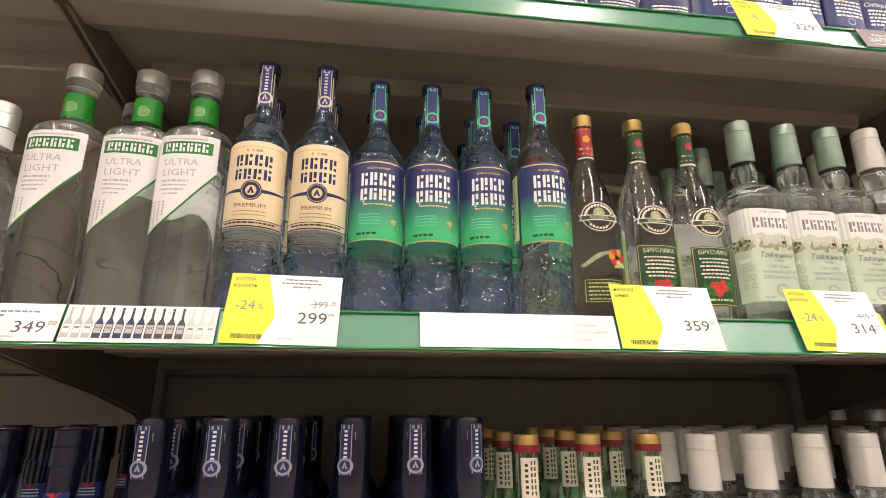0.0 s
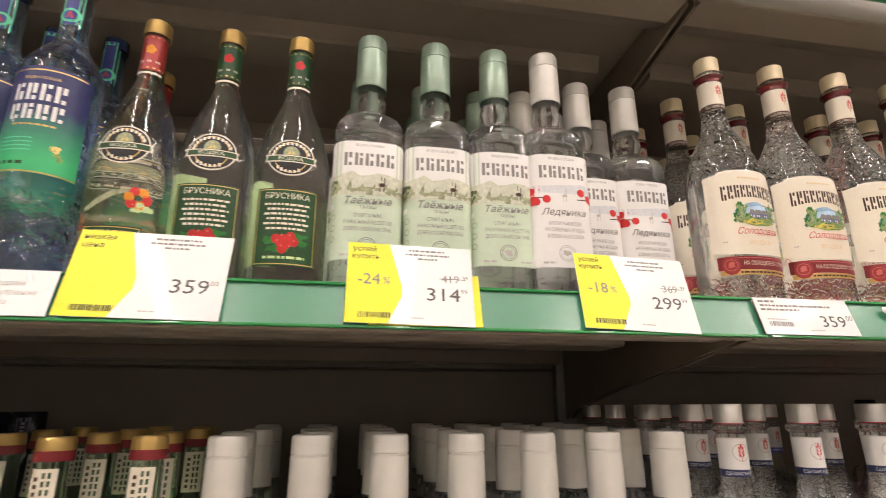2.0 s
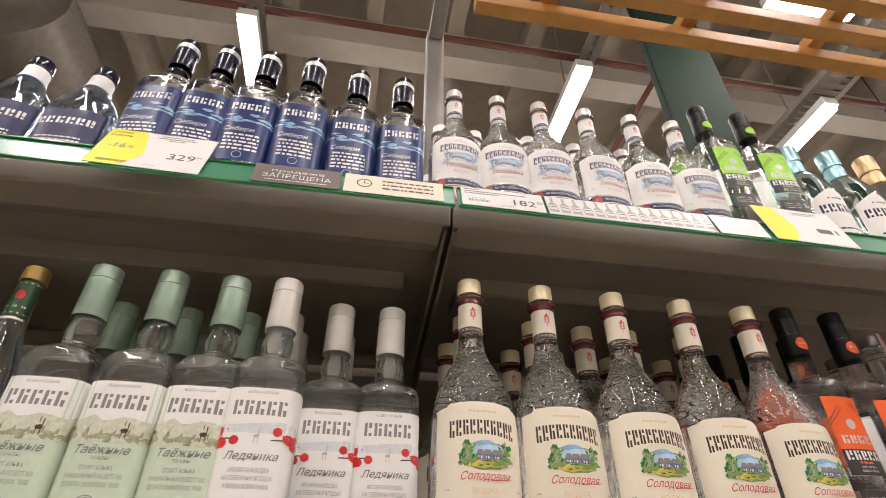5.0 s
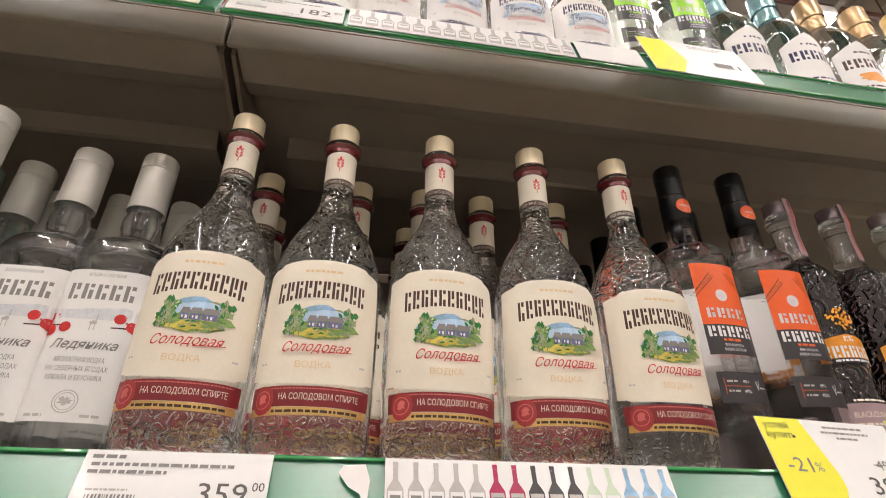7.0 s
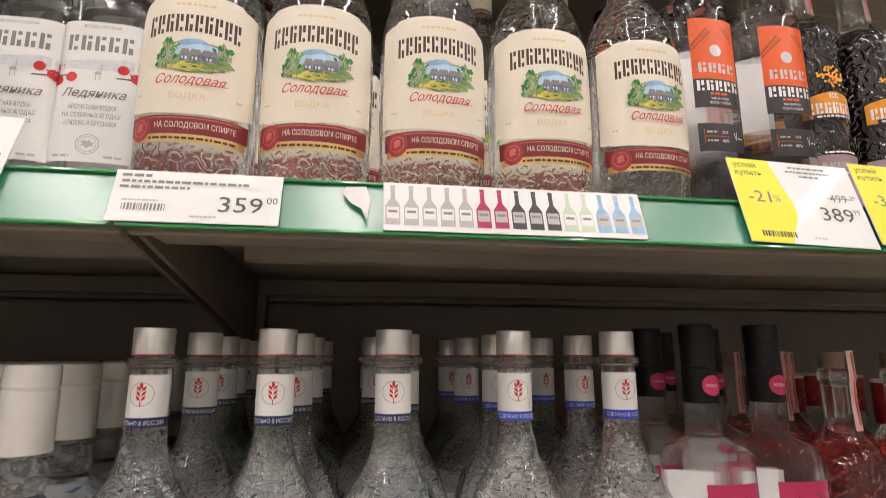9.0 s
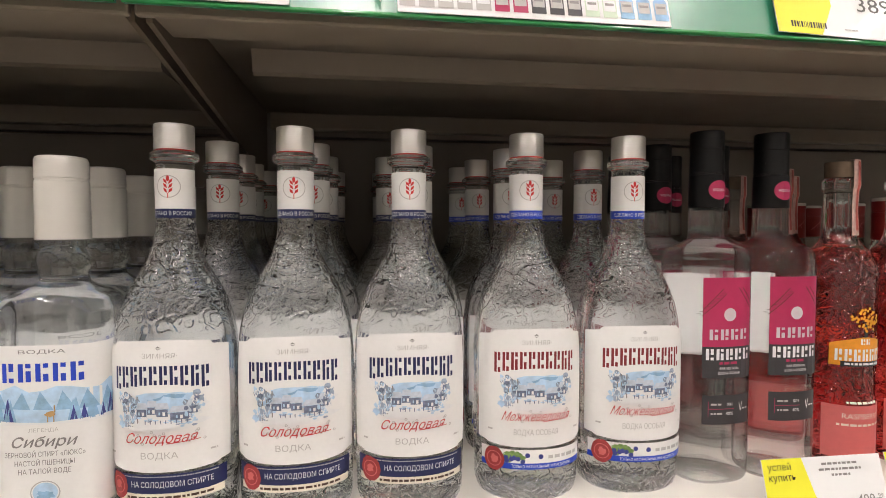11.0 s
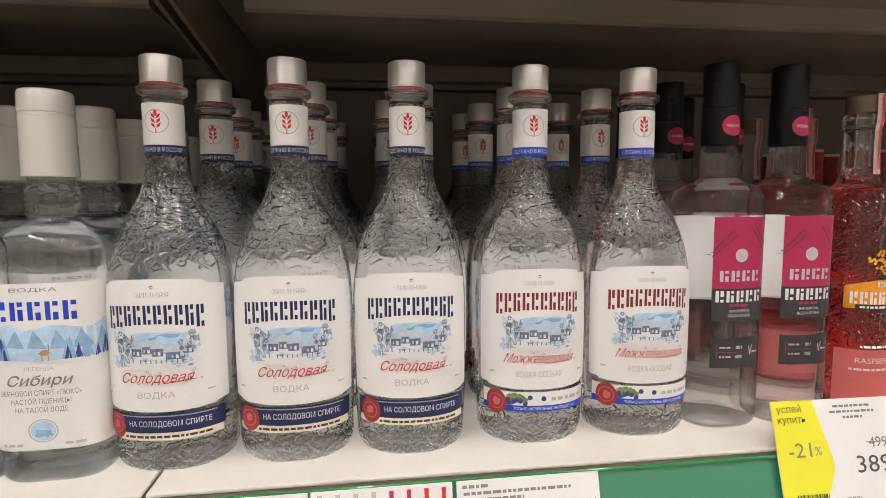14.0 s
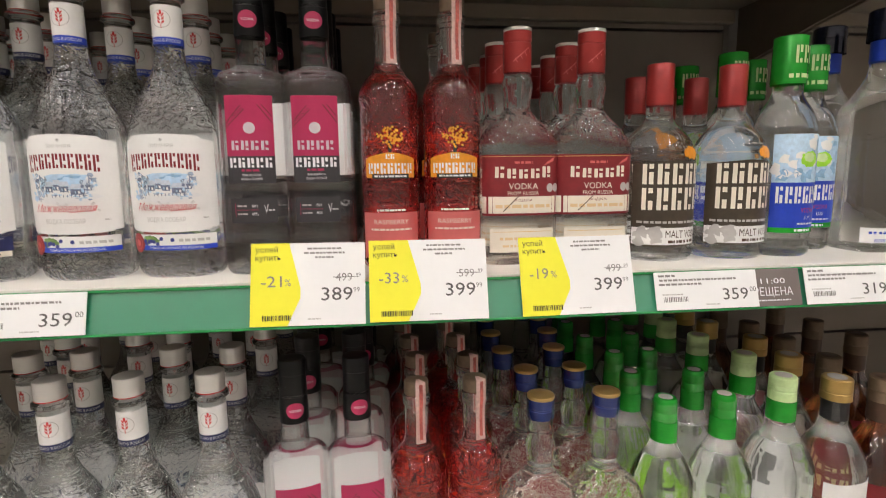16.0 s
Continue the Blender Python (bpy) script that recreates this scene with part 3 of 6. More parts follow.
def tag(name, x0, x1, zt, h, label, category="price tag", roll=0.0, out=0.0045, material=TAG, low=0.0):
    """A card in the rail, its foot on the lower lip."""
    ob = thing(name, label, category)
    ob.matrix_basis = pose(0, RAIL_Y[zt], zt - 0.041, -LEAN_BACK) @ pose((x0 + x1) / 2, -out, 0.0015 + low, 0, roll, 0)
    w = x1 - x0
    part("card", box(-w / 2, w / 2, 0, 0.0008, 0, h), material, ob)
    return ob, w


def bars(p, u, v, w, h, ink):
    """A barcode."""
    x = u
    while x < u + w:
        k = p.rnd.choice((0.0005, 0.0009, 0.0013))
        p.rect(x + k / 2, v, k, h, ink)
        x += k + p.rnd.choice((0.0006, 0.001))


def promo(x0, x1, zt, percent, old, price, cents="99", words=("успей", "купить"), roll=0.0, out=0.0045):
    h = 0.078
    ob, w = tag("promo_price_tag", x0, x1, zt, h, "white and yellow promotional price tag on the shelf rail", roll=roll, out=out)
    p = Print(Flat(), ob, 0.0004, rnd=int(price))
    l = -w / 2
    ye = part("yellow_panel", bmesh.new(), YELLOW, ob)
    pts = [(l, 0), (l + w * 0.32, 0), (l + w * 0.43, h * 0.33), (l + w * 0.43, h * 0.45), (l + w * 0.33, h), (l, h)]
    ye.data = mesh_of([(u, -0.0002, v) for u, v in pts], [tuple(range(len(pts)))])
    ye.data.materials.append(YELLOW)
    for k, word in enumerate(words):
        p.text(word, l + 0.004, h - 0.006 - k * 0.0078, 0.0052, BLACK_INK, left=True)
    if percent:
        p.text(percent, l + 0.0095, h * 0.535, 0.0105, GREY_INK, left=True, wide=0.019)
        p.text("%", l + 0.034, h * 0.52, 0.0065, GREY_INK)
    bars(p, l + 0.011, 0.0075, w * 0.25, 0.005, BLACK_INK)
    r = w / 2
    for k in range(3):
        p.dashes(l + w * 0.62 + 0.002, h - 0.0055 - k * 0.0042, w * (0.3, 0.36, 0.16)[k], 0.0017, GREY_INK)
    if old:
        p.text(old, r - 0.02, h * 0.575, 0.0075, GREY_INK)
        p.rect(r - 0.018, h * 0.575, 0.024, 0.0007, GREY_INK)
        p.text(cents, r - 0.0065, h * 0.6, 0.0035, GREY_INK)
    p.text(price, r - 0.0265, h * 0.375, 0.0125, PRICE_INK, wide=0.029)
    p.text(cents, r - 0.0082, h * 0.42, 0.0045, GREY_INK)
    p.dashes(r - w * 0.45, 0.006, 0.012, 0.0012, LIGHT_INK)
    p.done()


def plain(x0, x1, zt, price, cents="00", material=TAG, roll=0.0, out=0.0045):
    h = 0.0385
    ob, w = tag("price_tag", x0, x1, zt, h, "white price tag with a large grey price in the shelf rail", roll=roll, out=out, material=material)
    p = Print(Flat(), ob, 0.0004, rnd=int(price) + int(x0 * 100))
    l, r = -w / 2, w / 2
    p.dashes(l + 0.013, h - 0.004, 0.018, 0.0022, GREY_INK)
    p.dashes(l + w * 0.42, h - 0.0085, w * 0.75, 0.002, GREY_INK)
    p.dashes(l + w * 0.25, h - 0.0128, w * 0.42, 0.002, GREY_INK)
    bars(p, l + 0.008, 0.0105, 0.026, 0.005, GREY_INK)
    p.dashes(l + 0.018, 0.0155, 0.022, 0.0012, LIGHT_INK)
    p.dashes(l + w * 0.55, 0.0045, 0.016, 0.0012, LIGHT_INK)
    p.text(price, r - 0.025, 0.0145, 0.0118, PRICE_INK, wide=0.0275)
    if cents:
        p.text(cents, r - 0.0055, 0.0185, 0.0052, PRICE_INK)
    p.done()


BOTTLE_INKS = {"grey": LIGHT_INK, "navy": NAVY, "pink": PINK, "black": SLATE, "blue": SKY, "sage": SAGE, "red": RED_INK}


def planogram(x0, x1, zt, kinds):
    """A card that shows a row of little bottles."""
    h = 0.0385
    ob, w = tag("shelf_plan_strip", x0, x1, zt, h, "white strip printed with a row of tiny bottles", "shelf strip")
    p = Print(Flat(), ob, 0.0004, rnd=int(abs(x0) * 1000))
    n = len(kinds)
    c = w / n
    for i, kind in enumerate(kinds):
        u = -w / 2 + (i + 0.5) * c
        ink = BOTTLE_INKS[kind]
        b = c * 0.4
        p.poly([(u - b, 0.004), (u + b, 0.004), (u + b, 0.019), (u + b * 0.3, 0.025), (u + b * 0.3, 0.033), (u - b * 0.3, 0.033), (u - b * 0.3, 0.025), (u - b, 0.019)], LIGHT_INK if kind == "grey" else ink)
    p.layer()
    for i, kind in enumerate(kinds):
        u = -w / 2 + (i + 0.5) * c
        p.rect(u, 0.0135, c * 0.66, 0.009, WHITE_INK if kind in ("grey", "sage") else LIGHT_INK)
        p.rect(u, 0.0345, c * 0.26, 0.003, BOTTLE_INKS[kind])
    p.layer()
    for i, kind in enumerate(kinds):
        u = -w / 2 + (i + 0.5) * c
        p.rect(u, 0.0145, c * 0.5, 0.002, GREY_INK)
    p.done()


def card_or_glare(x0, x1, zt, words=(), out=0.0045):
    ob, w = tag("rail_card", x0, x1, zt, 0.0385, "blank white card in the shelf rail", "rail card", out=out)
    p = Print(Flat(), ob, 0.0004)
    for k, word in enumerate(words):
        p.text(word, w / 2 - 0.05, 0.027 - k * 0.008, 0.0045, LIGHT_INK, left=True)
    p.done()


def dark_notice(x0, x1, zt, lines, out=0.0045):
    ob, w = tag("notice_card", x0, x1, zt, 0.0385, "grey-brown notice card with white words in the rail", "notice card", out=out, material=mat("taupe_card", (0.17, 0.14, 0.13), 0.45, grain=0.05))
    p = Print(Flat(), ob, 0.0004)
    p.text(lines[0], 0, 0.026, 0.0055, WHITE_INK, wide=w * 0.6)
    p.text(lines[1], 0, 0.015, 0.0085, WHITE_INK, wide=w * 0.78)
    p.dashes(0, 0.006, w * 0.7, 0.0014, WHITE_INK)
    p.done()


# middle shelf
plain(-0.385, -0.292, MID, "349", "00")
planogram(-0.289, -0.150, MID, ["grey"] * 3 + ["navy"] * 5 + ["black"] * 4 + ["sage"] * 3)
promo(-0.146, -0.033, MID, "-24", "399", "299", roll=1.2)
card_or_glare(0.050, 0.262, MID, ("Ожидаем", "поступление", "товара"))
promo(0.265, 0.384, MID, "", "", "359", "00", ("низкая", "цена"), roll=0.8)
tagged(tag("yellow_card", 0.50, 0.597, MID, 0.05, "yellow card tucked behind a price tag", out=0.0035, material=YELLOW)[0], category="price tag")
promo(0.480, 0.590, MID, "-24", "419", "314", roll=1.0, out=0.0055)
promo(0.690, 0.802, MID, "-18", "369", "299", roll=2.0)
plain(0.870, 0.975, MID, "359")
planogram(1.043, 1.234, MID, ["grey"] * 5 + ["pink"] * 2 + ["black"] * 3 + ["sage"] * 2 + ["blue"] * 3)
promo(1.318, 1.428, MID, "-21", "499", "389", roll=2.0)
promo(1.430, 1.540, MID, "-33", "599", "399", roll=2.0, out=0.006)
# lower shelf
plain(0.762, 0.866, LOW, "359")
plain(0.880, 0.982, LOW, "359")
planogram(0.984, 1.080, LOW, ["grey"] * 4 + ["pink"] * 2 + ["red"] * 2)
plain(1.083, 1.186, LOW, "359")
promo(1.328, 1.434, LOW, "-21", "499", "389", roll=0.6)
promo(1.438, 1.552, LOW, "-33", "599", "399", roll=0.3, out=0.006)
promo(1.586, 1.702, LOW, "-19", "499", "399", roll=-0.3)
plain(1.724, 1.835, LOW, "359")
dark_notice(1.80, 1.884, LOW, ("до 11:00", "ЗАПРЕЩЕНА"), out=0.0035)
plain(1.888, 1.992, LOW, "319", out=0.0055)
# top shelf
promo(0.467, 0.586, TOP, "-16", "", "329", roll=1.0)
dark_notice(0.640, 0.738, TOP, ("продажа", "ЗАПРЕЩЕНА"))
clock, w = tag("notice_card", 0.742, 0.858, TOP, 0.0385, "cream notice card with a clock drawing in the rail", "notice card", material=CREAM)
p = Print(Flat(), clock, 0.0004)
p.ring(-0.035, 0.02, 0.009, 0.0015, BROWN_INK).rect(-0.035, 0.0225, 0.0012, 0.006, BROWN_INK).rect(-0.0325, 0.02, 0.005, 0.0012, BROWN_INK)
for k in range(3):
    p.dashes(0.016, 0.028 - k * 0.008, 0.06, 0.003, BROWN_INK)
p.done()
plain(0.880, 0.982, TOP, "182")
planogram(0.986, 1.205, TOP, ["grey"] * 15)
# white strip put in as the glare on this stretch of green rail
card_or_glare(1.209, 1.278, TOP)
faint, w = tag("promo_price_tag", 1.288, 1.405, TOP, 0.078, "white promotional price tag with a yellow edge", roll=1.5)
p = Print(Flat(), faint, 0.0004, rnd=2)
p.poly([(-w / 2, 0), (-w / 2 + 0.03, 0), (-w / 2 + 0.042, 0.028), (-w / 2 + 0.042, 0.036), (-w / 2 + 0.031, 0.078), (-w / 2, 0.078)], YELLOW)
p.dashes(0.018, 0.07, 0.04, 0.0017, GREY_INK).dashes(0.016, 0.066, 0.034, 0.0017, GREY_INK).dashes(0.03, 0.03, 0.03, 0.01, PRICE_INK)
p.done()
torn, w = tag("torn_label", 1.015, 1.035, MID, 0.002, "torn scrap of white sticker on the rail", "label", low=0.012)
torn.children[0].data = mesh_of([(-0.008, 0, 0.021), (0.006, 0, 0.022), (0.009, 0, 0.012), (0.007, 0, -0.006), (0.003, 0, 0.004), (-0.004, 0, 0.008), (-0.010, 0, 0.016)], [(0, 1, 2, 3, 4, 5, 6)])
torn.children[0].data.materials.append(PAPER)

# ---- bottles ----
C = (2.0, 1.0)      # a round section


def bottle(name, label, form, glass_mat, band=None, band_mat=None):
    root = thing(name, label, "bottle")
    body = link("glass_body", form.solid(band), glass_mat, root)
    body.visible_shadow = False      # clear glass full of clear spirit lets the light through
    if band_mat:
        body.data.materials.append(band_mat)
    return root


def collar(form, root, name, z0, z1, material, off=0.0006, label="", lid=None, seg=28):
    """A cap, capsule or band turned round the axis; lid closes it above."""
    rows = [(z0, form.at(z0)[0] + off)]
    zs = [z0 + (z1 - z0) * k / 5 for k in range(6)]
    rows = [(z, form.at(z)[0] + off) for z in zs]
    return turned(root, name, rows, material, label, lid is not None, seg)


def turned(root, name, rows, material, label="", closed=True, seg=28):
    verts, faces = [], []
    for z, r in rows:
        for i in range(seg):
            a = 2 * math.pi * i / seg
            verts.append((r * math.sin(a), -r * math.cos(a), z))
    for j in range(len(rows) - 1):
        for i in range(seg):
            faces.append((j * seg + i, j * seg + (i + 1) % seg, (j + 1) * seg + (i + 1) % seg, (j + 1) * seg + i))
    if closed:
        faces.append(tuple((len(rows) - 1) * seg + i for i in range(seg)))
    me = mesh_of(verts, faces, True)
    me.set_sharp_from_angle(angle=radians(40))
    return link(name, me, material, root, label)


def cap_rows(z0, z1, r, bevel=0.0015, taper=1.0):
    return [(z0, r), (z0 + 0.0004, r), (z1 - bevel, r * taper), (z1 - bevel * 0.3, r * taper - bevel * 0.4), (z1, r * taper - bevel), (z1 - 0.0002, r * 0.3)]


def ear(p, u, v, ink, s=1.0):
    """A little ear of grain."""
    for k in range(3):
        for d in (-1, 1):
            a, b = u + d * 0.0002 * s, v + (k - 1.3) * 0.0027 * s
            p.poly([(a, b), (a + d * 0.0019 * s, b + 0.0012 * s), (a + d * 0.0024 * s, b + 0.0034 * s), (a + d * 0.0006 * s, b + 0.0022 * s)][::d], ink)
    p.ell(u, v + 0.0052 * s, 0.0009 * s, 0.0019 * s, ink, 10)
    p.rect(u, v - 0.005 * s, 0.0005 * s, 0.003 * s, ink)


def village(p, u, v, k, winter):
    """The little landscape on a label: sky, trees, houses and a path."""
    p.layer().blob(u + 0.001 * k, v + 0.001 * k, 0.0225 * k, 0.0105 * k, SKY if not winter else ICE, 0.1)
    if winter:
        p.layer().blob(u + 0.007 * k, v + 0.005 * k, 0.013 * k, 0.005 * k, SKY, 0.25)
    else:
        p.layer()
        for j in range(16):
            p.blob(u + p.rnd.uniform(0.002, 0.02) * k, v + p.rnd.uniform(-0.002, 0.007) * k, 0.0032 * k, 0.0024 * k, (OLIVE, GRASS, LEAF, HOUSE)[j % 4], 0.4, 9)
        for j in range(18):
            p.blob(u - p.rnd.uniform(0.010, 0.021) * k, v + p.rnd.uniform(-0.006, 0.0095) * k, 0.0026 * k, 0.0022 * k, (PALE_LIME, GRASS, LEAF)[j % 3], 0.4, 9)
    p.layer().blob(u + 0.004 * k, v + 0.004 * k, 0.012 * k, 0.004 * k, ICE, 0.3).blob(u - 0.006 * k, v + 0.001 * k, 0.010 * k, 0.005 * k, ICE, 0.3)
    p.layer()
    if not winter:
        p.blob(u + 0.002 * k, v - 0.006 * k, 0.023 * k, 0.007 * k, GRASS, 0.15)
        p.layer().blob(u - 0.004 * k, v - 0.009 * k, 0.012 * k, 0.0032 * k, YELLOW_GRASS, 0.25)
    else:
        p.blob(u, v - 0.0075 * k, 0.025 * k, 0.006 * k, WHITE_INK, 0.15)
    p.layer()
    for a, b in ((-0.017, 0.003), (-0.020, -0.002), (-0.015, -0.001), (0.017, 0.0035), (0.021, 0.0)):
        for j in range(9):
            p.blob(u + a * k + p.rnd.uniform(-0.004, 0.004) * k, v + b * k + p.rnd.uniform(-0.0075, 0.0075) * k, 0.0018 * k, 0.0022 * k, (GRASS, OLIVE, LEAF)[j % 3] if not winter else (ICE_TREE, ICE, WHITE_INK)[j % 3], 0.5, 8)
    for a in (-0.019, -0.0165, -0.013):
        p.rect(u + a * k, v - 0.001 * k, 0.0007 * k, 0.02 * k, GREY_INK)
    for j in range(26):
        p.blob(u + p.rnd.uniform(-0.02, 0.02) * k, v - 0.0075 * k + p.rnd.uniform(-0.0035, 0.0035) * k, 0.0016 * k, 0.0007 * k, (OLIVE, LEAF, YELLOW_GRASS)[j % 3] if not winter else (ICE, ICE_TREE, ICE)[j % 3], 0.4, 7)
    p.layer()
    homes = [(0.0105, 0.0095, 0.0), (0.0015, 0.0065, 0.0), (-0.005, 0.005, 0.0)]
    if winter:
        homes = [(-0.0105, 0.0058, 0.0012), (-0.0045, 0.0052, 0.0026), (0.0175, 0.0055, 0.0022), (0.0012, 0.0062, 0.0012), (0.0105, 0.0098, -0.001)]
    for a, w, up in homes:
        p.rect(u + a * k, v + (up - 0.0025) * k, w * k, 0.0045 * k, WINTER_HOUSE if winter else HOUSE)
        p.layer()
        c, b = u + a * k, v + up * k
        w *= 1.32
        p.poly([(c - w * k / 2, b), (c + w * k / 2, b), (c + w * k * 0.36, b + 0.0038 * k), (c - w * k * 0.28, b + 0.0038 * k)], SNOW_ROOF if winter else GREY_INK)
        p.rect(c + 0.001 * k, b - 0.003 * k, 0.0014 * k, 0.0022 * k, WHITE_INK)
        p.rect(c - 0.0014 * k, b - 0.0028 * k, 0.0009 * k, 0.0018 * k, WHITE_INK if not winter else ICE)
    if winter:      # frosted trees, snow and a fence in front
        p.layer()
        for j in range(46):
            s = p.rnd.choice((-1, -1, 1))
            p.blob(u + s * p.rnd.uniform(0.0135, 0.0235) * k, v + p.rnd.uniform(-0.005, 0.0105) * k, 0.0013 * k, 0.0016 * k, (ICE_TREE, ICE, WHITE_INK, WINTER_HOUSE)[j % 4], 0.5, 7)
        for j in range(9):
            p.rect(u + (-0.008 + j * 0.0028) * k, v - 0.0068 * k, 0.0005 * k, 0.0022 * k, WINTER_HOUSE)
        p.blob(u - 0.004 * k, v - 0.0095 * k, 0.014 * k, 0.0022 * k, WHITE_INK, 0.3)


SEAL_FOIL = mat("maroon_seal_foil", (0.16, 0.02, 0.022), 0.2, 0.2, grain=0.5, scale=420, bump=0.0008, coat=0.6)
YELLOW_GRASS = mat("yellow_path_ink", (0.6, 0.5, 0.08), 0.4, grain=0.4, scale=300)
WINTER_HOUSE = mat("winter_house_ink", (0.16, 0.19, 0.28), 0.4, grain=0.6, scale=400)
SNOW_ROOF = mat("snow_roof_ink", (0.55, 0.6, 0.68), 0.45, grain=0.25, scale=400)
ICE_TREE = mat("frosted_tree_ink", (0.3, 0.36, 0.46), 0.45, grain=0.6, scale=350)

VILLAGE_FORM = [(0.0, 0.037, 2.2, 0.84), (0.003, 0.0408, 2.2, 0.84), (0.008, 0.0425, 2.25, 0.84), (0.012, 0.0430, 2.25, 0.84), (0.025, 0.0434, 2.25, 0.84), (0.06, 0.0444, 2.25, 0.83), (0.10, 0.0446, 2.25, 0.83), (0.13, 0.0438, 2.25, 0.84), (0.152, 0.0413, 2.15, 0.86),
                (0.172, 0.0352, 2.05, 0.9), (0.187, 0.0275, 2.0, 0.95), (0.200, 0.0202, 2.0, 1.0), (0.213, 0.0158, 2.0, 1.0), (0.226, 0.0140, 2.0, 1.0), (0.236, 0.0136, 2.0, 1.0), (0.270, 0.0136, 2.0, 1.0), (0.274, 0.0138, 2.0, 1.0), (0.2765, 0.0172, 2.0, 1.0), (0.2805, 0.0172, 2.0, 1.0), (0.283, 0.0138, 2.0, 1.0), (0.288, 0.0128, 2.0, 1.0)]


def village_bottle(style):
    """style: summer (cream label), winter (navy name), juniper (red name)."""
    f = Form(VILLAGE_FORM)
    say = {"summer": "clear embossed vodka bottle with a cream village label and cream cap", "winter": "clear embossed vodka bottle with a white winter label and silver cap",
           "juniper": "clear embossed vodka bottle with red name on white label"}[style]
    root = bottle("vodka_bottle", say, f, CLEAR, (0.146, 0.232, 0.026), EMBOSSED)
    summer = style == "summer"
    paper = CREAM if summer else PAPER
    turned(root, "cap", cap_rows(0.2835, 0.303, 0.0143, 0.001), FOIL_CREAM if summer else FOIL_SILVER, "cream metal cap" if summer else "silver metal cap")
    if summer:
        turned(root, "inner_seal", [(0.2695, 0.0141), (0.2738, 0.0143), (0.2762, 0.0174), (0.2768, 0.0176)], SEAL_FOIL, "glossy maroon seal on the neck ring", False)
        turned(root, "inner_seal", [(0.2802, 0.0176), (0.2808, 0.0174), (0.2832, 0.0142)], SEAL_FOIL, "glossy maroon seal above the neck ring", False)
    else:
        turned(root, "inner_seal", [(0.2822, 0.0142), (0.2834, 0.0139)], RED_INK, "thin red seal under the cap", False)
    nl = link("neck_label", f.sleeve(0.0425, 0.2385, 0.2685, 0.0004), paper, root)
    p = Print(f, nl, 0.0007)
    if not summer:
        p.ring(0, 0.255, 0.0085, 0.0006, LIGHT_INK)
    ear(p, 0, 0.2545, RED_INK, 1.25)
    band = MAROON if summer else (NAVY if style == "winter" else ROYAL)
    p.done()
    nb = link("neck_band", f.sleeve(0.0425, 0.2315, 0.2383, 0.0004, nv=2), band if not summer else BROWN_INK, root)
    Print(f, nb, 0.0006).text("СДЕЛАНО В РОССИИ", 0, 0.2349, 0.0030, CREAM if summer else WHITE_INK, wide=0.034).done()
    lb = link("label", f.sleeve(0.050, 0.0500, 0.1375, 0.0004, nu=36, top=lambda t: 0.0045 * (1 - t * t) + (0.0012 if abs(t) < 0.72 else -0.001), foot=lambda t: -0.003 * (1 - t * t) + (0.0012 if abs(t) > 0.8 else 0)), paper, root)
    p = Print(f, lb, 0.0006, rnd=4)
    ink = {"summer": BROWN_INK, "winter": NAVY, "juniper": MAROON}[style]
    if summer:
        p.dashes(0, 0.1335, 0.028, 0.002, BEIGE)
    else:
        p.text("·ЗИМНЯЯ·", 0, 0.1320, 0.0034, LIGHT_INK, wide=0.025)
        p.poly([(-0.002, 0.1375), (0, 0.136), (0.002, 0.1375), (0, 0.139)], GREY_INK)
    p.brand(0, 0.1150, 0.068, 0.0135, 10, ink, 0.003, 0.25)
    village(p, 0.001, 0.0925, 1.05 if summer else 1.18, not summer)
    p.layer()
    script = "Солодовая" if style != "juniper" else "Можжевеловая"
    p.text(script, 0.001, 0.0728, 0.0072, SCRIPT_RED, wide=0.046 if style != "juniper" else 0.052, slant=0.4)
    p.poly([(0.005, 0.0682), (0.026, 0.0702), (0.0262, 0.0707), (0.005, 0.0689)], SCRIPT_RED)
    p.text("ВОДКА" if style != "juniper" else "ВОДКА ОСОБАЯ", 0, 0.0600, 0.0045, BEIGE if summer else LIGHT_INK, wide=0.024 if style != "juniper" else 0.034)
    p.dashes(-0.035, 0.061, 0.005, 0.0014, LIGHT_INK).dashes(0.035, 0.061, 0.005, 0.0014, LIGHT_INK)
    if not summer:
        for k in range(12):
            a = p.rnd.uniform(-0.03, 0.03)
            p.ring(a, 0.0715 + p.rnd.uniform(-0.004, 0.006), 0.0011, 0.0005, LIGHT_INK, 6)
    p.done()
    if style == "juniper":
        st = link("strip_label", f.sleeve(0.046, 0.0290, 0.0450, 0.0004, nv=2), PAPER, root)
        p = Print(f, st, 0.0006, rnd=3)
        p.rect(0, 0.0315, 0.092, 0.005, ROYAL).layer()
        p.text("ТОЛЬКО НАТУРАЛЬНЫЕ ИНГРЕДИЕНТЫ", 0.006, 0.0315, 0.0024, WHITE_INK, wide=0.05)
        for k in range(10):
            p.blob(-0.018 + p.rnd.uniform(-0.009, 0.009), 0.039 + p.rnd.uniform(-0.003, 0.003), 0.003, 0.0022, GRASS, 0.4)
        p.layer()
        for k in range(9):
            p.ell(-0.016 + p.rnd.uniform(-0.009, 0.01), 0.0385 + p.rnd.uniform(-0.003, 0.003), 0.0019, 0.0019, PURPLE, 12)
        p.ell(0.004, 0.0395, 0.002, 0.002, PURPLE, 12)
        p.dashes(0.024, 0.039, 0.028, 0.0028, LIGHT_INK)
    else:
        st = link("strip_label", f.sleeve(0.046, 0.0315, 0.0455, 0.0004, nv=2), MAROON if summer else NAVY, root)
        p = Print(f, st, 0.0006, rnd=3)
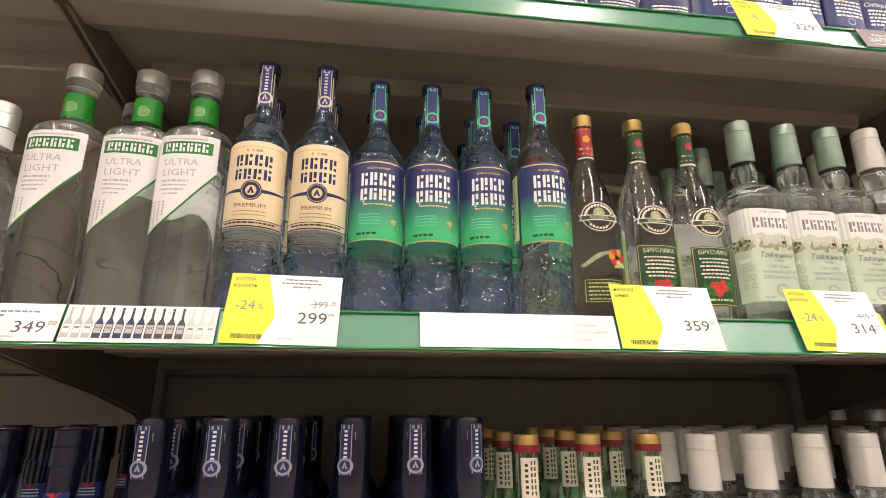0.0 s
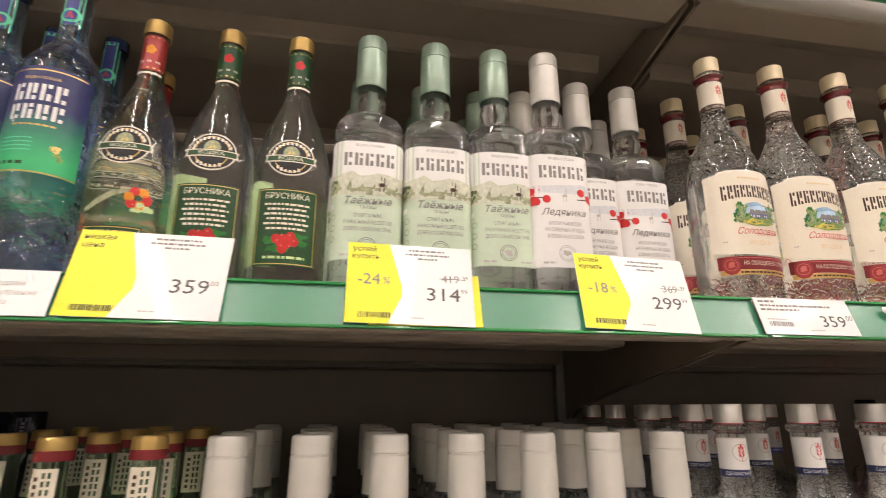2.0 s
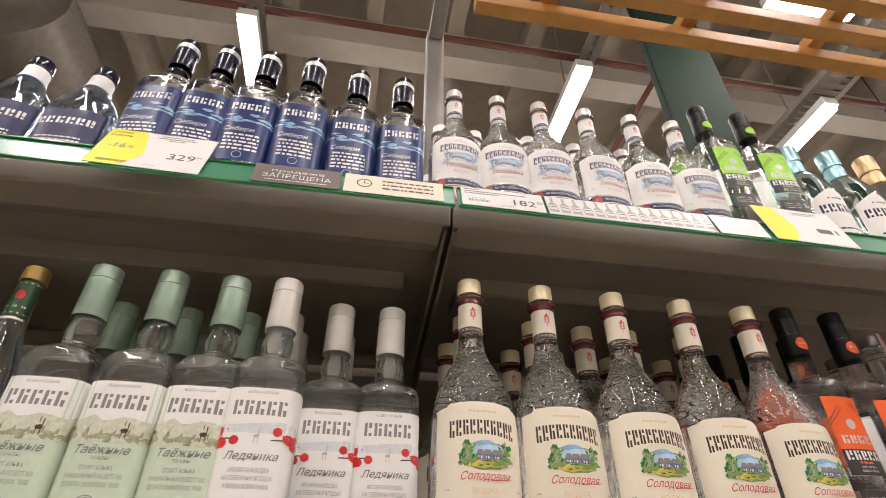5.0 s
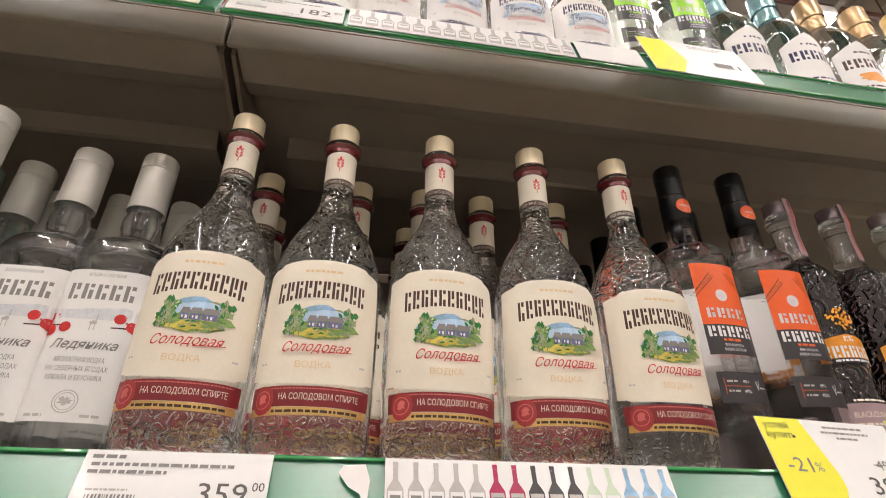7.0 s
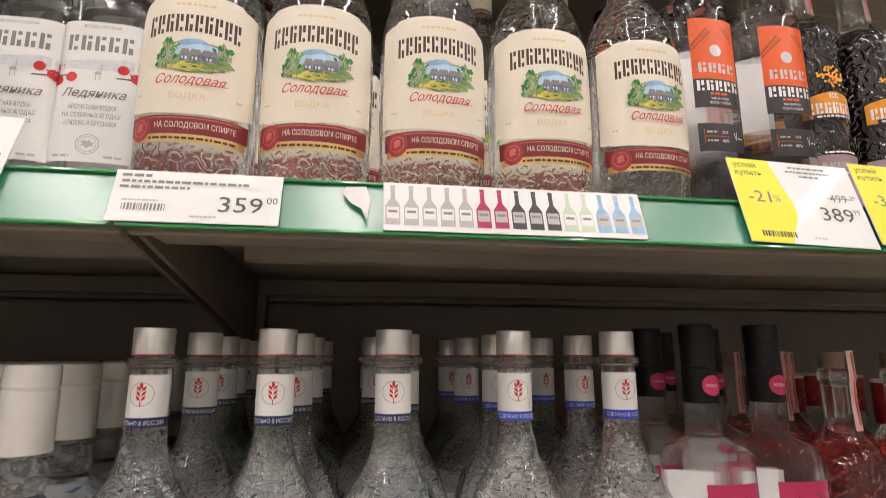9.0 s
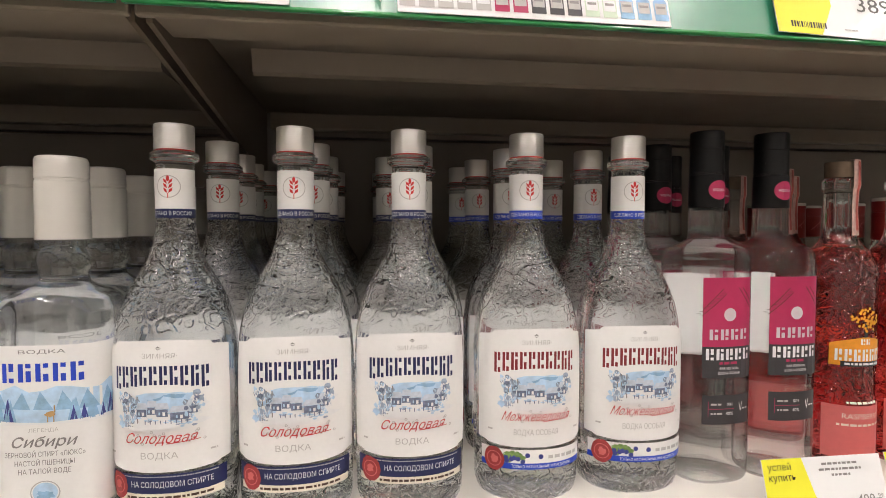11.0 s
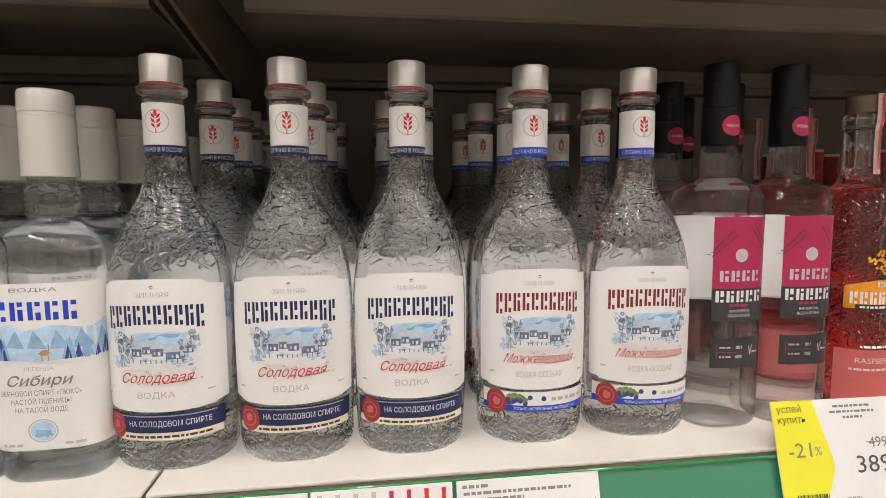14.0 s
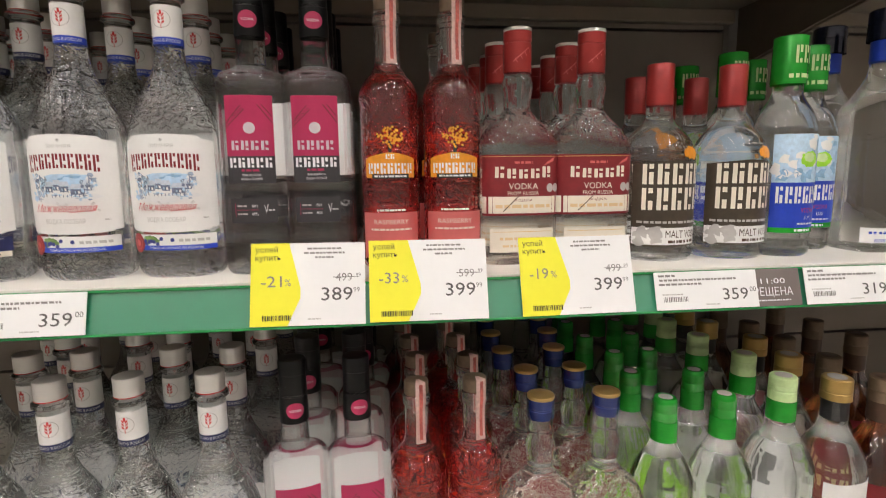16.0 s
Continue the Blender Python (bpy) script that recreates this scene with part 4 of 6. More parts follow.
        p.text("НА СОЛОДОВОМ СПИРТЕ", 0.007, 0.0382, 0.0042, CREAM if summer else WHITE_INK, wide=0.056)
        p.dashes(0.004, 0.0437, 0.07, 0.0008, SALMON if summer else LIGHT_INK)
        lo = link("strip_label", f.sleeve(0.044, 0.0258, 0.0312, 0.0004, nv=1), GOLD if summer else CREAM, root, "gold lower strip")
        Print(f, lo, 0.0006).dashes(0.005, 0.0285, 0.06, 0.0018, BROWN_INK).done()
    p.layer().layer().blob(-0.033, 0.0362, 0.0088, 0.0098, SEAL, 0.05).layer()
    p.ring(-0.033, 0.0362, 0.0064, 0.0007, SALMON, 18).blob(-0.033, 0.0362, 0.003, 0.003, SALMON, 0.35, 12)
    p.done()
    return root


PEAK_FORM = [(0.0, 0.031, 3.6, 0.92), (0.003, 0.0335, 3.6, 0.92), (0.008, 0.0345, 3.8, 0.92), (0.012, 0.0346, 3.8, 0.92), (0.160, 0.0346, 3.8, 0.92), (0.172, 0.0338, 3.4, 0.93), (0.180, 0.0300, 2.8, 0.96), (0.185, 0.0225, 2.1, 1.0), (0.189, 0.0165, 2.0, 1.0),
             (0.194, 0.0148, 2.0, 1.0), (0.203, 0.0166, 2.0, 1.0), (0.211, 0.0160, 2.0, 1.0), (0.217, 0.0140, 2.0, 1.0), (0.225, 0.0138, 2.0, 1.0), (0.27, 0.0136, 2.0, 1.0)]


def peak_bottle(style):
    """style: herbs (sage label, green cap), berry, legend (blue), night (navy label)."""
    f = Form(PEAK_FORM)
    say = {"herbs": "clear vodka bottle with a sage-green herbal label and green foil cap", "berry": "clear vodka bottle with a white red-berry label and white cap",
           "legend": "clear vodka bottle with a blue mountain label and white cap", "night": "clear vodka bottle with a navy-blue lake label and dark cap"}[style]
    root = bottle("vodka_bottle", say, f, CLEAR)
    cap = {"herbs": FOIL_SAGE, "berry": FOIL_WHITE, "legend": FOIL_WHITE, "night": FOIL_NAVY}[style]
    c = turned(root, "cap", [(0.222, 0.0166), (0.2225, 0.0167), (0.266, 0.0163), (0.2665, 0.0157), (0.268, 0.0157), (0.2685, 0.0163), (0.282, 0.0161), (0.2842, 0.0152), (0.285, 0.0135), (0.2849, 0.004)], cap, "foil cap with a ridge near the top")
    if style == "night":
        turned(root, "cap_film", [(0.262, 0.0170), (0.272, 0.0168)], FOIL_SILVER, "silver band on the cap", False)
    paper = {"herbs": SAGE, "berry": PAPER, "legend": PAPER, "night": NIGHT}[style]
    lb = link("label", f.sleeve(0.056, 0.026, 0.147, 0.0004, nu=44, nv=8), paper, root)
    p = Print(f, lb, 0.0006, rnd=8)
    if style == "herbs":
        p.poly([(-0.056, 0.092), (0.056, 0.092), (0.056, 0.1468), (-0.056, 0.1468)], PAPER).layer()
    ink = {"herbs": GREY_INK, "berry": GREY_INK, "legend": ROYAL, "night": WHITE_INK}[style]
    if style == "night":
        p.brand(0, 0.128, 0.05, 0.012, 5, WHITE_INK, grow=0.15)
        for k in range(16):
            p.blob(p.rnd.uniform(-0.05, 0.05), 0.105 + p.rnd.uniform(-0.008, 0.008), 0.007, 0.0022, SKY, 0.5)
        p.layer()
        p.text("Сибири", -0.006, 0.083, 0.0075, WHITE_INK, slant=0.25)
        for k in range(5):
            p.dashes(0.0, 0.072 - k * 0.0065, 0.044, 0.0034, WHITE_INK)
        p.ring(0.0, 0.036, 0.006, 0.0008, ICE)
        p.done()
        return root
    p.text("ВОДКА ОСОБАЯ" if style != "legend" else "ВОДКА", 0, 0.1425, 0.0026, GREY_INK, wide=0.027)
    p.brand(0, 0.1275, 0.050, 0.013, 5, ink, grow=0.1)
    # a band of mountains right round
    rnd = p.rnd
    if style == "legend":
        pts = [(-0.056, 0.098)] + [(-0.056 + k * 0.008, 0.115 + rnd.uniform(-0.006, 0.005)) for k in range(15)] + [(0.056, 0.098)]
        p.poly(pts, ICE).layer()
        for k in range(9):
            u = -0.052 + k * 0.013
            p.poly([(u - 0.006, 0.1), (u + rnd.uniform(-0.002, 0.002), 0.114), (u + 0.006, 0.1)], SKY)
        p.layer().poly([(-0.056, 0.09), (0.056, 0.09), (0.056, 0.101), (0.02, 0.099), (-0.02, 0.102), (-0.056, 0.099)], ICE).layer()
        for k in range(34):
            u = rnd.choice((-1, 1)) * rnd.uniform(0.012, 0.055)
            h = rnd.uniform(0.009, 0.018)
            p.poly([(u - h * 0.2, 0.092), (u, 0.092 + h), (u + h * 0.2, 0.092)], SKY if k % 3 else PURPLE)
        p.layer().blob(0.004, 0.0975, 0.003, 0.002, WOOD_STOPPER, 0.2).rect(0.0025, 0.094, 0.0006, 0.005, WOOD_STOPPER).rect(0.006, 0.094, 0.0006, 0.005, WOOD_STOPPER).rect(0.0065, 0.101, 0.0008, 0.005, WOOD_STOPPER)
        p.poly([(-0.056, 0.09), (0.056, 0.09), (0.056, 0.0915), (0.03, 0.0932), (0.0, 0.0912), (-0.03, 0.0935), (-0.056, 0.0915)], WHITE_INK)
        p.text("ЛЕГЕНДА", 0, 0.086, 0.0026, LIGHT_INK, wide=0.017)
        for d in (0, 0.0003):
            p.text("Сибири", d, 0.0775 + d, 0.0072, GREY_INK, slant=0.3)
        for k, line in enumerate(("ЗЕРНОВОЙ СПИРТ «ЛЮКС»", "НАСТОЙ ПШЕНИЦЫ", "НА ТАЛОЙ ВОДЕ")):
            p.text(line, 0, 0.0685 - k * 0.0062, 0.0036, GREY_INK, wide=(0.046, 0.034, 0.030)[k])
        p.ell(0, 0.0405, 0.0072, 0.0072, ICE).ring(0, 0.0405, 0.0086, 0.0007, LIGHT_INK).layer().blob(0, 0.039, 0.005, 0.003, SKY, 0.4)
    elif style == "herbs":
        pts = [(-0.056, 0.09)] + [(-0.056 + k * 0.008, 0.112 + rnd.uniform(-0.006, 0.004)) for k in range(15)] + [(0.056, 0.09)]
        p.poly(pts, PALE_PEAK).layer()
        for k in range(10):
            u = -0.05 + k * 0.011
            p.poly([(u - 0.004, 0.096), (u + 0.001, 0.105 + rnd.uniform(-0.003, 0.003)), (u + 0.0012, 0.097)], OLIVE)
        p.layer()
        for k in range(60):
            u = rnd.uniform(-0.056, 0.056)
            p.blob(u, 0.093 + rnd.uniform(0, 0.004), 0.003, 0.002, OLIVE, 0.5, 8)
        for k in range(40):
            u = rnd.uniform(-0.056, -0.03)
            p.blob(u, 0.093 + rnd.uniform(0, 0.013), 0.002, 0.0022, DARK_GREEN if k % 2 else OLIVE, 0.5, 8)
        p.layer().blob(0.012, 0.1015, 0.0032, 0.002, BROWN_INK, 0.2).rect(0.0105, 0.0975, 0.0007, 0.006, BROWN_INK).rect(0.014, 0.0975, 0.0007, 0.006, BROWN_INK).rect(0.0145, 0.106, 0.001, 0.006, BROWN_INK).rect(0.0115, 0.108, 0.0006, 0.005, BROWN_INK)
        for d in (0, 0.0003):
            p.text("Таёжные", d, 0.0845 + d, 0.0070, GREY_INK, slant=0.3)
        p.text("ТРАВЫ", 0, 0.0775, 0.003, GREY_INK, wide=0.015)
        for k, line in enumerate(("СПИРТ АЛЬФА", "УНИКАЛЬНЫЙ РЕЦЕПТ ИЗ", "ДЕВЯТИ СИБИРСКИХ ТРАВ")):
            p.text(line, 0, 0.0695 - k * 0.0068, 0.0037, GREY_INK, wide=(0.026, 0.044, 0.043)[k])
        p.ring(0, 0.0395, 0.0084, 0.0007, GREY_INK).ring(0, 0.0395, 0.0065, 0.0005, GREY_INK).blob(0, 0.0395, 0.004, 0.003, LIGHT_INK, 0.4)
        for k in range(3):
            for j in range(2):
                p.ring(-0.043 + j * 0.01, 0.068 - k * 0.011, 0.0032, 0.0006, OLIVE, 12)
        p.rect(-0.041, 0.079, 0.016, 0.005, PAPER)
    else:
        p.poly([(-0.056, 0.104), (0.056, 0.104), (0.056, 0.112), (0.02, 0.115), (-0.02, 0.1115), (-0.056, 0.114)], PALE_SNOW).layer()
        for side in (-1, 1):
            p.poly([(side * 0.014, 0.0975), (side * 0.04, 0.099), (side * 0.056, 0.094), (side * 0.056, 0.0955), (side * 0.04, 0.1005), (side * 0.014, 0.0985)], BROWN_INK)
        p.layer()
        for k in range(18):
            s = (-1, 1)[k % 2]
            p.ell(s * rnd.uniform(0.016, 0.046), 0.1015 + rnd.uniform(-0.0075, 0.0055), 0.0042, 0.0042, RED_INK, 14)
        p.layer()
        for k in range(14):
            s = rnd.choice((-1, 1))
            p.ell(s * rnd.uniform(0.018, 0.052), 0.105 + rnd.uniform(-0.0065, 0.0045), 0.0009, 0.0009, SALMON, 8)
        p.blob(0.001, 0.1015, 0.0026, 0.0018, LIGHT_INK, 0.2).rect(-0.0005, 0.098, 0.0006, 0.006, LIGHT_INK).rect(0.0025, 0.098, 0.0006, 0.006, LIGHT_INK).rect(0.0028, 0.106, 0.0008, 0.006, LIGHT_INK)
        for d in (0, 0.0003):
            p.text("Ледяника", d, 0.0835 + d, 0.0068, GREY_INK, slant=0.3)
        for k, line in enumerate(("АРОМАТНАЯ ВОДКА", "НА СЕВЕРНЫХ ЯГОДАХ", "КЛЮКВА И БРУСНИКА")):
            p.text(line, 0, 0.0715 - k * 0.0068, 0.0038, GREY_INK, wide=(0.034, 0.041, 0.037)[k])
        p.ring(0, 0.0405, 0.0084, 0.0007, LIGHT_INK).ring(0, 0.0405, 0.0065, 0.0005, LIGHT_INK).blob(0, 0.0405, 0.004, 0.003, LIGHT_INK, 0.4)
        for k in range(22):
            p.dashes(0.0465, 0.09 - k * 0.0028, 0.015, 0.0009, LIGHT_INK)
    p.dashes(-0.018, 0.0305, 0.012, 0.002, LIGHT_INK).dashes(0.018, 0.0305, 0.012, 0.002, LIGHT_INK)
    p.done()
    return root


NIGHT = mat("night_blue_label", (0.014, 0.032, 0.15), 0.3, grain=0.35, scale=120)
PALE_PEAK = mat("pale_peak_ink", (0.6, 0.62, 0.5), 0.5, grain=0.3, scale=250)
PALE_SNOW = mat("pale_snow_ink", (0.66, 0.68, 0.7), 0.5, grain=0.2, scale=250)

TALL_FORM = [(0.0, 0.034, 2.7, 0.9), (0.003, 0.0365, 2.7, 0.9), (0.008, 0.0375, 2.7, 0.9), (0.012, 0.0378, 2.7, 0.9), (0.20, 0.0400, 2.7, 0.9), (0.211, 0.0395, 2.6, 0.9), (0.2205, 0.0355, 2.4, 0.94), (0.226, 0.0255, 2.0, 1.0), (0.231, 0.0188, 2.0, 1.0), (0.236, 0.0166, 2.0, 1.0),
             (0.275, 0.0160, 2.0, 1.0), (0.279, 0.0168, 2.0, 1.0), (0.284, 0.0188, 2.0, 1.0), (0.289, 0.0185, 2.0, 1.0), (0.292, 0.015, 2.0, 1.0)]


def light_bottle():
    f = Form(TALL_FORM)
    root = bottle("vodka_bottle", "tall clear vodka bottle with a slanted white and green label", f, CLEAR)
    turned(root, "cap", cap_rows(0.2895, 0.309, 0.0192, 0.002), FOIL_SILVER, "brushed silver cap")
    nl = link("neck_label", f.sleeve(0.05, 0.2425, 0.275, 0.0006), BRIGHT_NECK, root)
    nl.location.z = -0.006
    p = Print(f, nl, 0.0006)
    p.ring(0, 0.256, 0.0068, 0.0008, PALE_LIME).ring(0, 0.256, 0.0045, 0.0005, PALE_LIME).blob(0, 0.256, 0.0028, 0.0028, PALE_LIME, 0.5, 9)
    for k in range(3):
        for j in range(3):
            p.ell(-0.021 + j * 0.004, 0.262 + k * 0.0035, 0.0012, 0.0012, WHITE_INK, 8)
    p.done()
    drop = 0.013
    g = lowered(TALL_FORM, drop)
    edge = lambda t: 0.076 * max(0, (t * 0.5 + 0.5)) ** 1.25
    lb = link("label", g.sleeve(0.036, 0.100, 0.2205, 0.0004, nu=36, nv=10, foot=edge), PAPER, root)
    lb.location.z = -drop
    p = Print(g, lb, 0.0006, rnd=5)
    p.rect(0, 0.2045, 0.058, 0.0155, LEAF).layer().brand(0, 0.2045, 0.050, 0.0105, 6, WHITE_INK)
    p.dashes(0, 0.2155, 0.044, 0.0018, LIGHT_INK)
    p.text("ULTRA", -0.004, 0.1865, 0.0082, LIGHT_INK, wide=0.038)
    p.text("LIGHT", -0.004, 0.1735, 0.0082, LIGHT_INK, wide=0.038)
    for k, w in enumerate((0.03, 0.028, 0.026, 0.018)):
        p.dashes(-0.008 - k * 0.001, 0.163 - k * 0.0052, w, 0.0024 if not k else 0.0018, LIGHT_INK)
    for k in range(4):
        for j in range(10):
            if 0.105 + j * 0.0036 > 0.1 + k * 0.007:
                p.rect(-0.0325 + k * 0.0052, 0.105 + j * 0.0036, 0.0022, 0.0026, LIGHT_INK)
    p.done()
    # the green ribbon along the slanted foot
    vs, fs = [], []
    for i in range(41):
        t = -1 + i / 20
        for d in (-0.0032, 0.0004):
            vs.append(g.pos(0.036 * t, 0.100 + edge(t) + d, 0.0005))
    rb = link("ribbon", mesh_of(vs, [(2 * i, 2 * i + 2, 2 * i + 3, 2 * i + 1) for i in range(40)], True), LEAF, root, "thin green ribbon print")
    rb.location.z = -drop
    return root


BRIGHT_NECK = mat("green_neck_print", (0.015, 0.30, 0.03), 0.4, grain=0.15, scale=120)

LAKE_FORM = [(0.0, 0.029, *C), (0.003, 0.032, *C), (0.008, 0.0335, *C), (0.02, 0.0338, *C), (0.06, 0.0325, *C), (0.09, 0.0338, *C), (0.10, 0.0345, *C), (0.19, 0.0345, *C), (0.205, 0.0325, *C), (0.218, 0.026, *C), (0.229, 0.0185, *C), (0.240, 0.0138, *C), (0.257, 0.0122, *C), (0.29, 0.0118, *C), (0.299, 0.0122, *C), (0.302, 0.0128, *C), (0.305, 0.0125, *C)]


def lakes_bottle(style, h=0.316):
    """style: premium (beige label), aurora (blue to green label), dark (unlit dark blue glass)."""
    f = Form([(z * h / 0.316, *rest) for z, *rest in LAKE_FORM])
    k = h / 0.316
    say = {"premium": "blue glass vodka bottle with a beige and navy label", "aurora": "blue glass vodka bottle with a blue to green label", "dark": "dark blue glass vodka bottle with a silver neck strip"}[style]
    g = DARK_BLUE if style == "dark" else BLUE_GLASS
    root = bottle("vodka_bottle", say, f, g, (0.0, 0.075, 0.0), g if style == "dark" else BLUE_RIPPLE)
    turned(root, "cap", cap_rows(0.302 * k, 0.316 * k, 0.0135, 0.001), LAKE_CAP, "dark blue cap")
    strip = {"premium": PURPLE, "aurora": PURPLE, "dark": NAVY}[style]
    accent = {"premium": CREAM, "aurora": TEAL_LIGHT, "dark": STEEL_INK}[style]
    if style == "dark":
        f = Form([(0.0, 0.0182, *C), (0.4, 0.0182, *C)])
    nl = link("neck_strip", f.sleeve(0.0062, 0.253 * k, 0.309 * k, 0.0017, nu=8), strip, root)
    p = Print(f, nl, 0.002)
    for s in (-1, 1):
        p.rect(s * 0.0056, 0.281 * k, 0.0009, 0.055 * k, accent)
    p.rect(0, 0.3055 * k, 0.007, 0.004, accent)
    for j in range(7):
        p.rect(0, 0.301 * k - j * 0.0043, 0.0035, 0.0024, WHITE_INK if style != "aurora" else PURPLE)
    p.layer().ell(0, 0.2635 * k, 0.0082, 0.0082, accent).layer().ell(0, 0.2635 * k, 0.0056, 0.0056, strip).layer().poly([(-0.003, 0.2605 * k), (0.003, 0.2605 * k), (0, 0.2685 * k)], accent if style != "aurora" else RED_INK)
    p.done()
    for s in (-1, 1):
        vs = [f.pos(s * 0.009 + d, z * k, 0.0004) for z in (0.252, 0.275, 0.30) for d in (-0.0006, 0.0006)]
        link("foil_line", mesh_of(vs, [(0, 1, 3, 2), (2, 3, 5, 4)]), accent, root)
    if style == "dark":
        # a broad dark capsule over the neck
        turned(root, "capsule", [(0.205, 0.0196), (0.2055, 0.0198), (0.262, 0.0188), (0.2625, 0.0193), (0.266, 0.0193), (0.2665, 0.0187), (0.287, 0.0186), (0.2895, 0.0176), (0.29, 0.015), (0.2899, 0.003)], FOIL_NAVY, "tall glossy navy capsule")
        return root
    drop = 0.0155 if style == "premium" else 0.019
    g = lowered([(z * k, *rest) for z, *rest in LAKE_FORM], drop)
    lb = link("label", g.sleeve(0.041, 0.107 * k, 0.208 * k, 0.0004, nu=36, nv=10, top=lambda t: 0.0025 * (1 - abs(t) ** 3)), BEIGE_LABEL if style == "premium" else AURORA, root)
    lb.location.z = -drop
    p = Print(g, lb, 0.0006, rnd=6)
    if style == "premium":
        p.rect(0, 0.2035 * k, 0.074, 0.0012, GOLD)
        p.dashes(0, 0.1985 * k, 0.018, 0.0032, WOOD_STOPPER)
        p.brand(0, 0.1865 * k, 0.044, 0.0135, 4, NAVY).brand(0, 0.1695 * k, 0.044, 0.0125, 4, NAVY)
        p.poly([(-0.041, 0.149 * k), (-0.012, 0.1475 * k), (0.012, 0.1475 * k), (0.041, 0.149 * k), (0.041, 0.151 * k), (0.012, 0.152 * k), (-0.012, 0.152 * k), (-0.041, 0.151 * k)], NAVY).layer()
        p.ell(0, 0.15 * k, 0.0118, 0.0118, NAVY).layer().ring(0, 0.15 * k, 0.0104, 0.0006, BEIGE).ell(0, 0.15 * k, 0.006, 0.006, BEIGE).layer().poly([(-0.004, 0.1465 * k), (0.004, 0.1465 * k), (0, 0.155 * k)], NAVY)
        p.text("PREMIUM", 0, 0.1325 * k, 0.0046, BROWN_INK, wide=0.034)
        for j in range(2):
            p.dashes(0, 0.1255 * k - j * 0.004, 0.036, 0.0013, WOOD_STOPPER)
        p.rect(0, 0.1155 * k, 0.08, 0.0009, NAVY)
        p.dashes(0, 0.1125 * k, 0.06, 0.002, BROWN_INK)
        p.rect(0, 0.1085 * k, 0.08, 0.0012, NAVY)
    else:
        p.rect(0, 0.2065 * k, 0.07, 0.0012, GOLD).rect(0, 0.108 * k, 0.08, 0.0012, GOLD)
        p.text("ВОДКА ОСОБАЯ", 0, 0.1985 * k, 0.0026, GOLD, wide=0.028)
        p.brand(0, 0.184 * k, 0.044, 0.0165, 4, WHITE_INK).brand(0, 0.1645 * k, 0.045, 0.0145, 4, WHITE_INK)
        p.dashes(0, 0.152 * k, 0.034, 0.0018, GOLD)
        for j in range(4):
            p.dashes(-0.01, 0.139 * k - j * 0.0038, 0.026, 0.0011, TEAL_LIGHT)
        for j in range(7):
            p.blob(0.02 + p.rnd.uniform(-0.005, 0.005), 0.129 * k + p.rnd.uniform(-0.006, 0.006), 0.0028, 0.0022, GRASS if j % 2 else GOLD, 0.4, 10)
        p.dashes(-0.012, 0.1155 * k, 0.026, 0.003, DARK_GREEN)
        p.rect(-0.017, 0.1555 * k, 0.0006, 0.006, WHITE_INK).rect(-0.017, 0.1555 * k, 0.003, 0.0006, WHITE_INK)
        bl = link("back_label", g.sleeve(0.02, 0.115 * k, 0.20 * k, 0.0004, nu=14), PALE_LIME, root, "pale back label")
        bl.location.z = -drop
        bl.rotation_euler = (0, 0, radians(-108))
        q = Print(g, bl, 0.0006, rnd=2)
        for j in range(12):
            q.dashes(0, 0.193 * k - j * 0.0055, 0.03, 0.0016, GREY_INK)
        q.done()
    p.done()
    return root


LAKE_CAP = mat("blue_film_cap", (0.035, 0.055, 0.15), 0.22, 0.3, grain=0.35, scale=160, coat=0.5)
STEEL_INK = mat("steel_grey_foil", (0.36, 0.38, 0.44), 0.35, 0.3, grain=0.2, scale=200)
TEAL_LIGHT = mat("pale_teal_foil", (0.12, 0.66, 0.42), 0.35, 0.1, grain=0.15, scale=200)
BEIGE_LABEL = mat("beige_gold_label", (0.79, 0.65, 0.42), 0.42, 0.1, grain=0.05, scale=200)

GRADE_FORM = [(0.0, 0.035, 2.2, 0.85), (0.003, 0.0385, 2.2, 0.85), (0.009, 0.040, 2.2, 0.85), (0.02, 0.0405, 2.2, 0.85), (0.10, 0.0412, 2.2, 0.85), (0.130, 0.0400, 2.2, 0.87), (0.155, 0.0345, 2.1, 0.9), (0.178, 0.0265, 2.0, 0.95), (0.197, 0.0185, *C), (0.212, 0.0142, *C), (0.228, 0.0128, *C), (0.262, 0.0124, *C), (0.266, 0.0128, *C), (0.269, 0.0122, *C)]


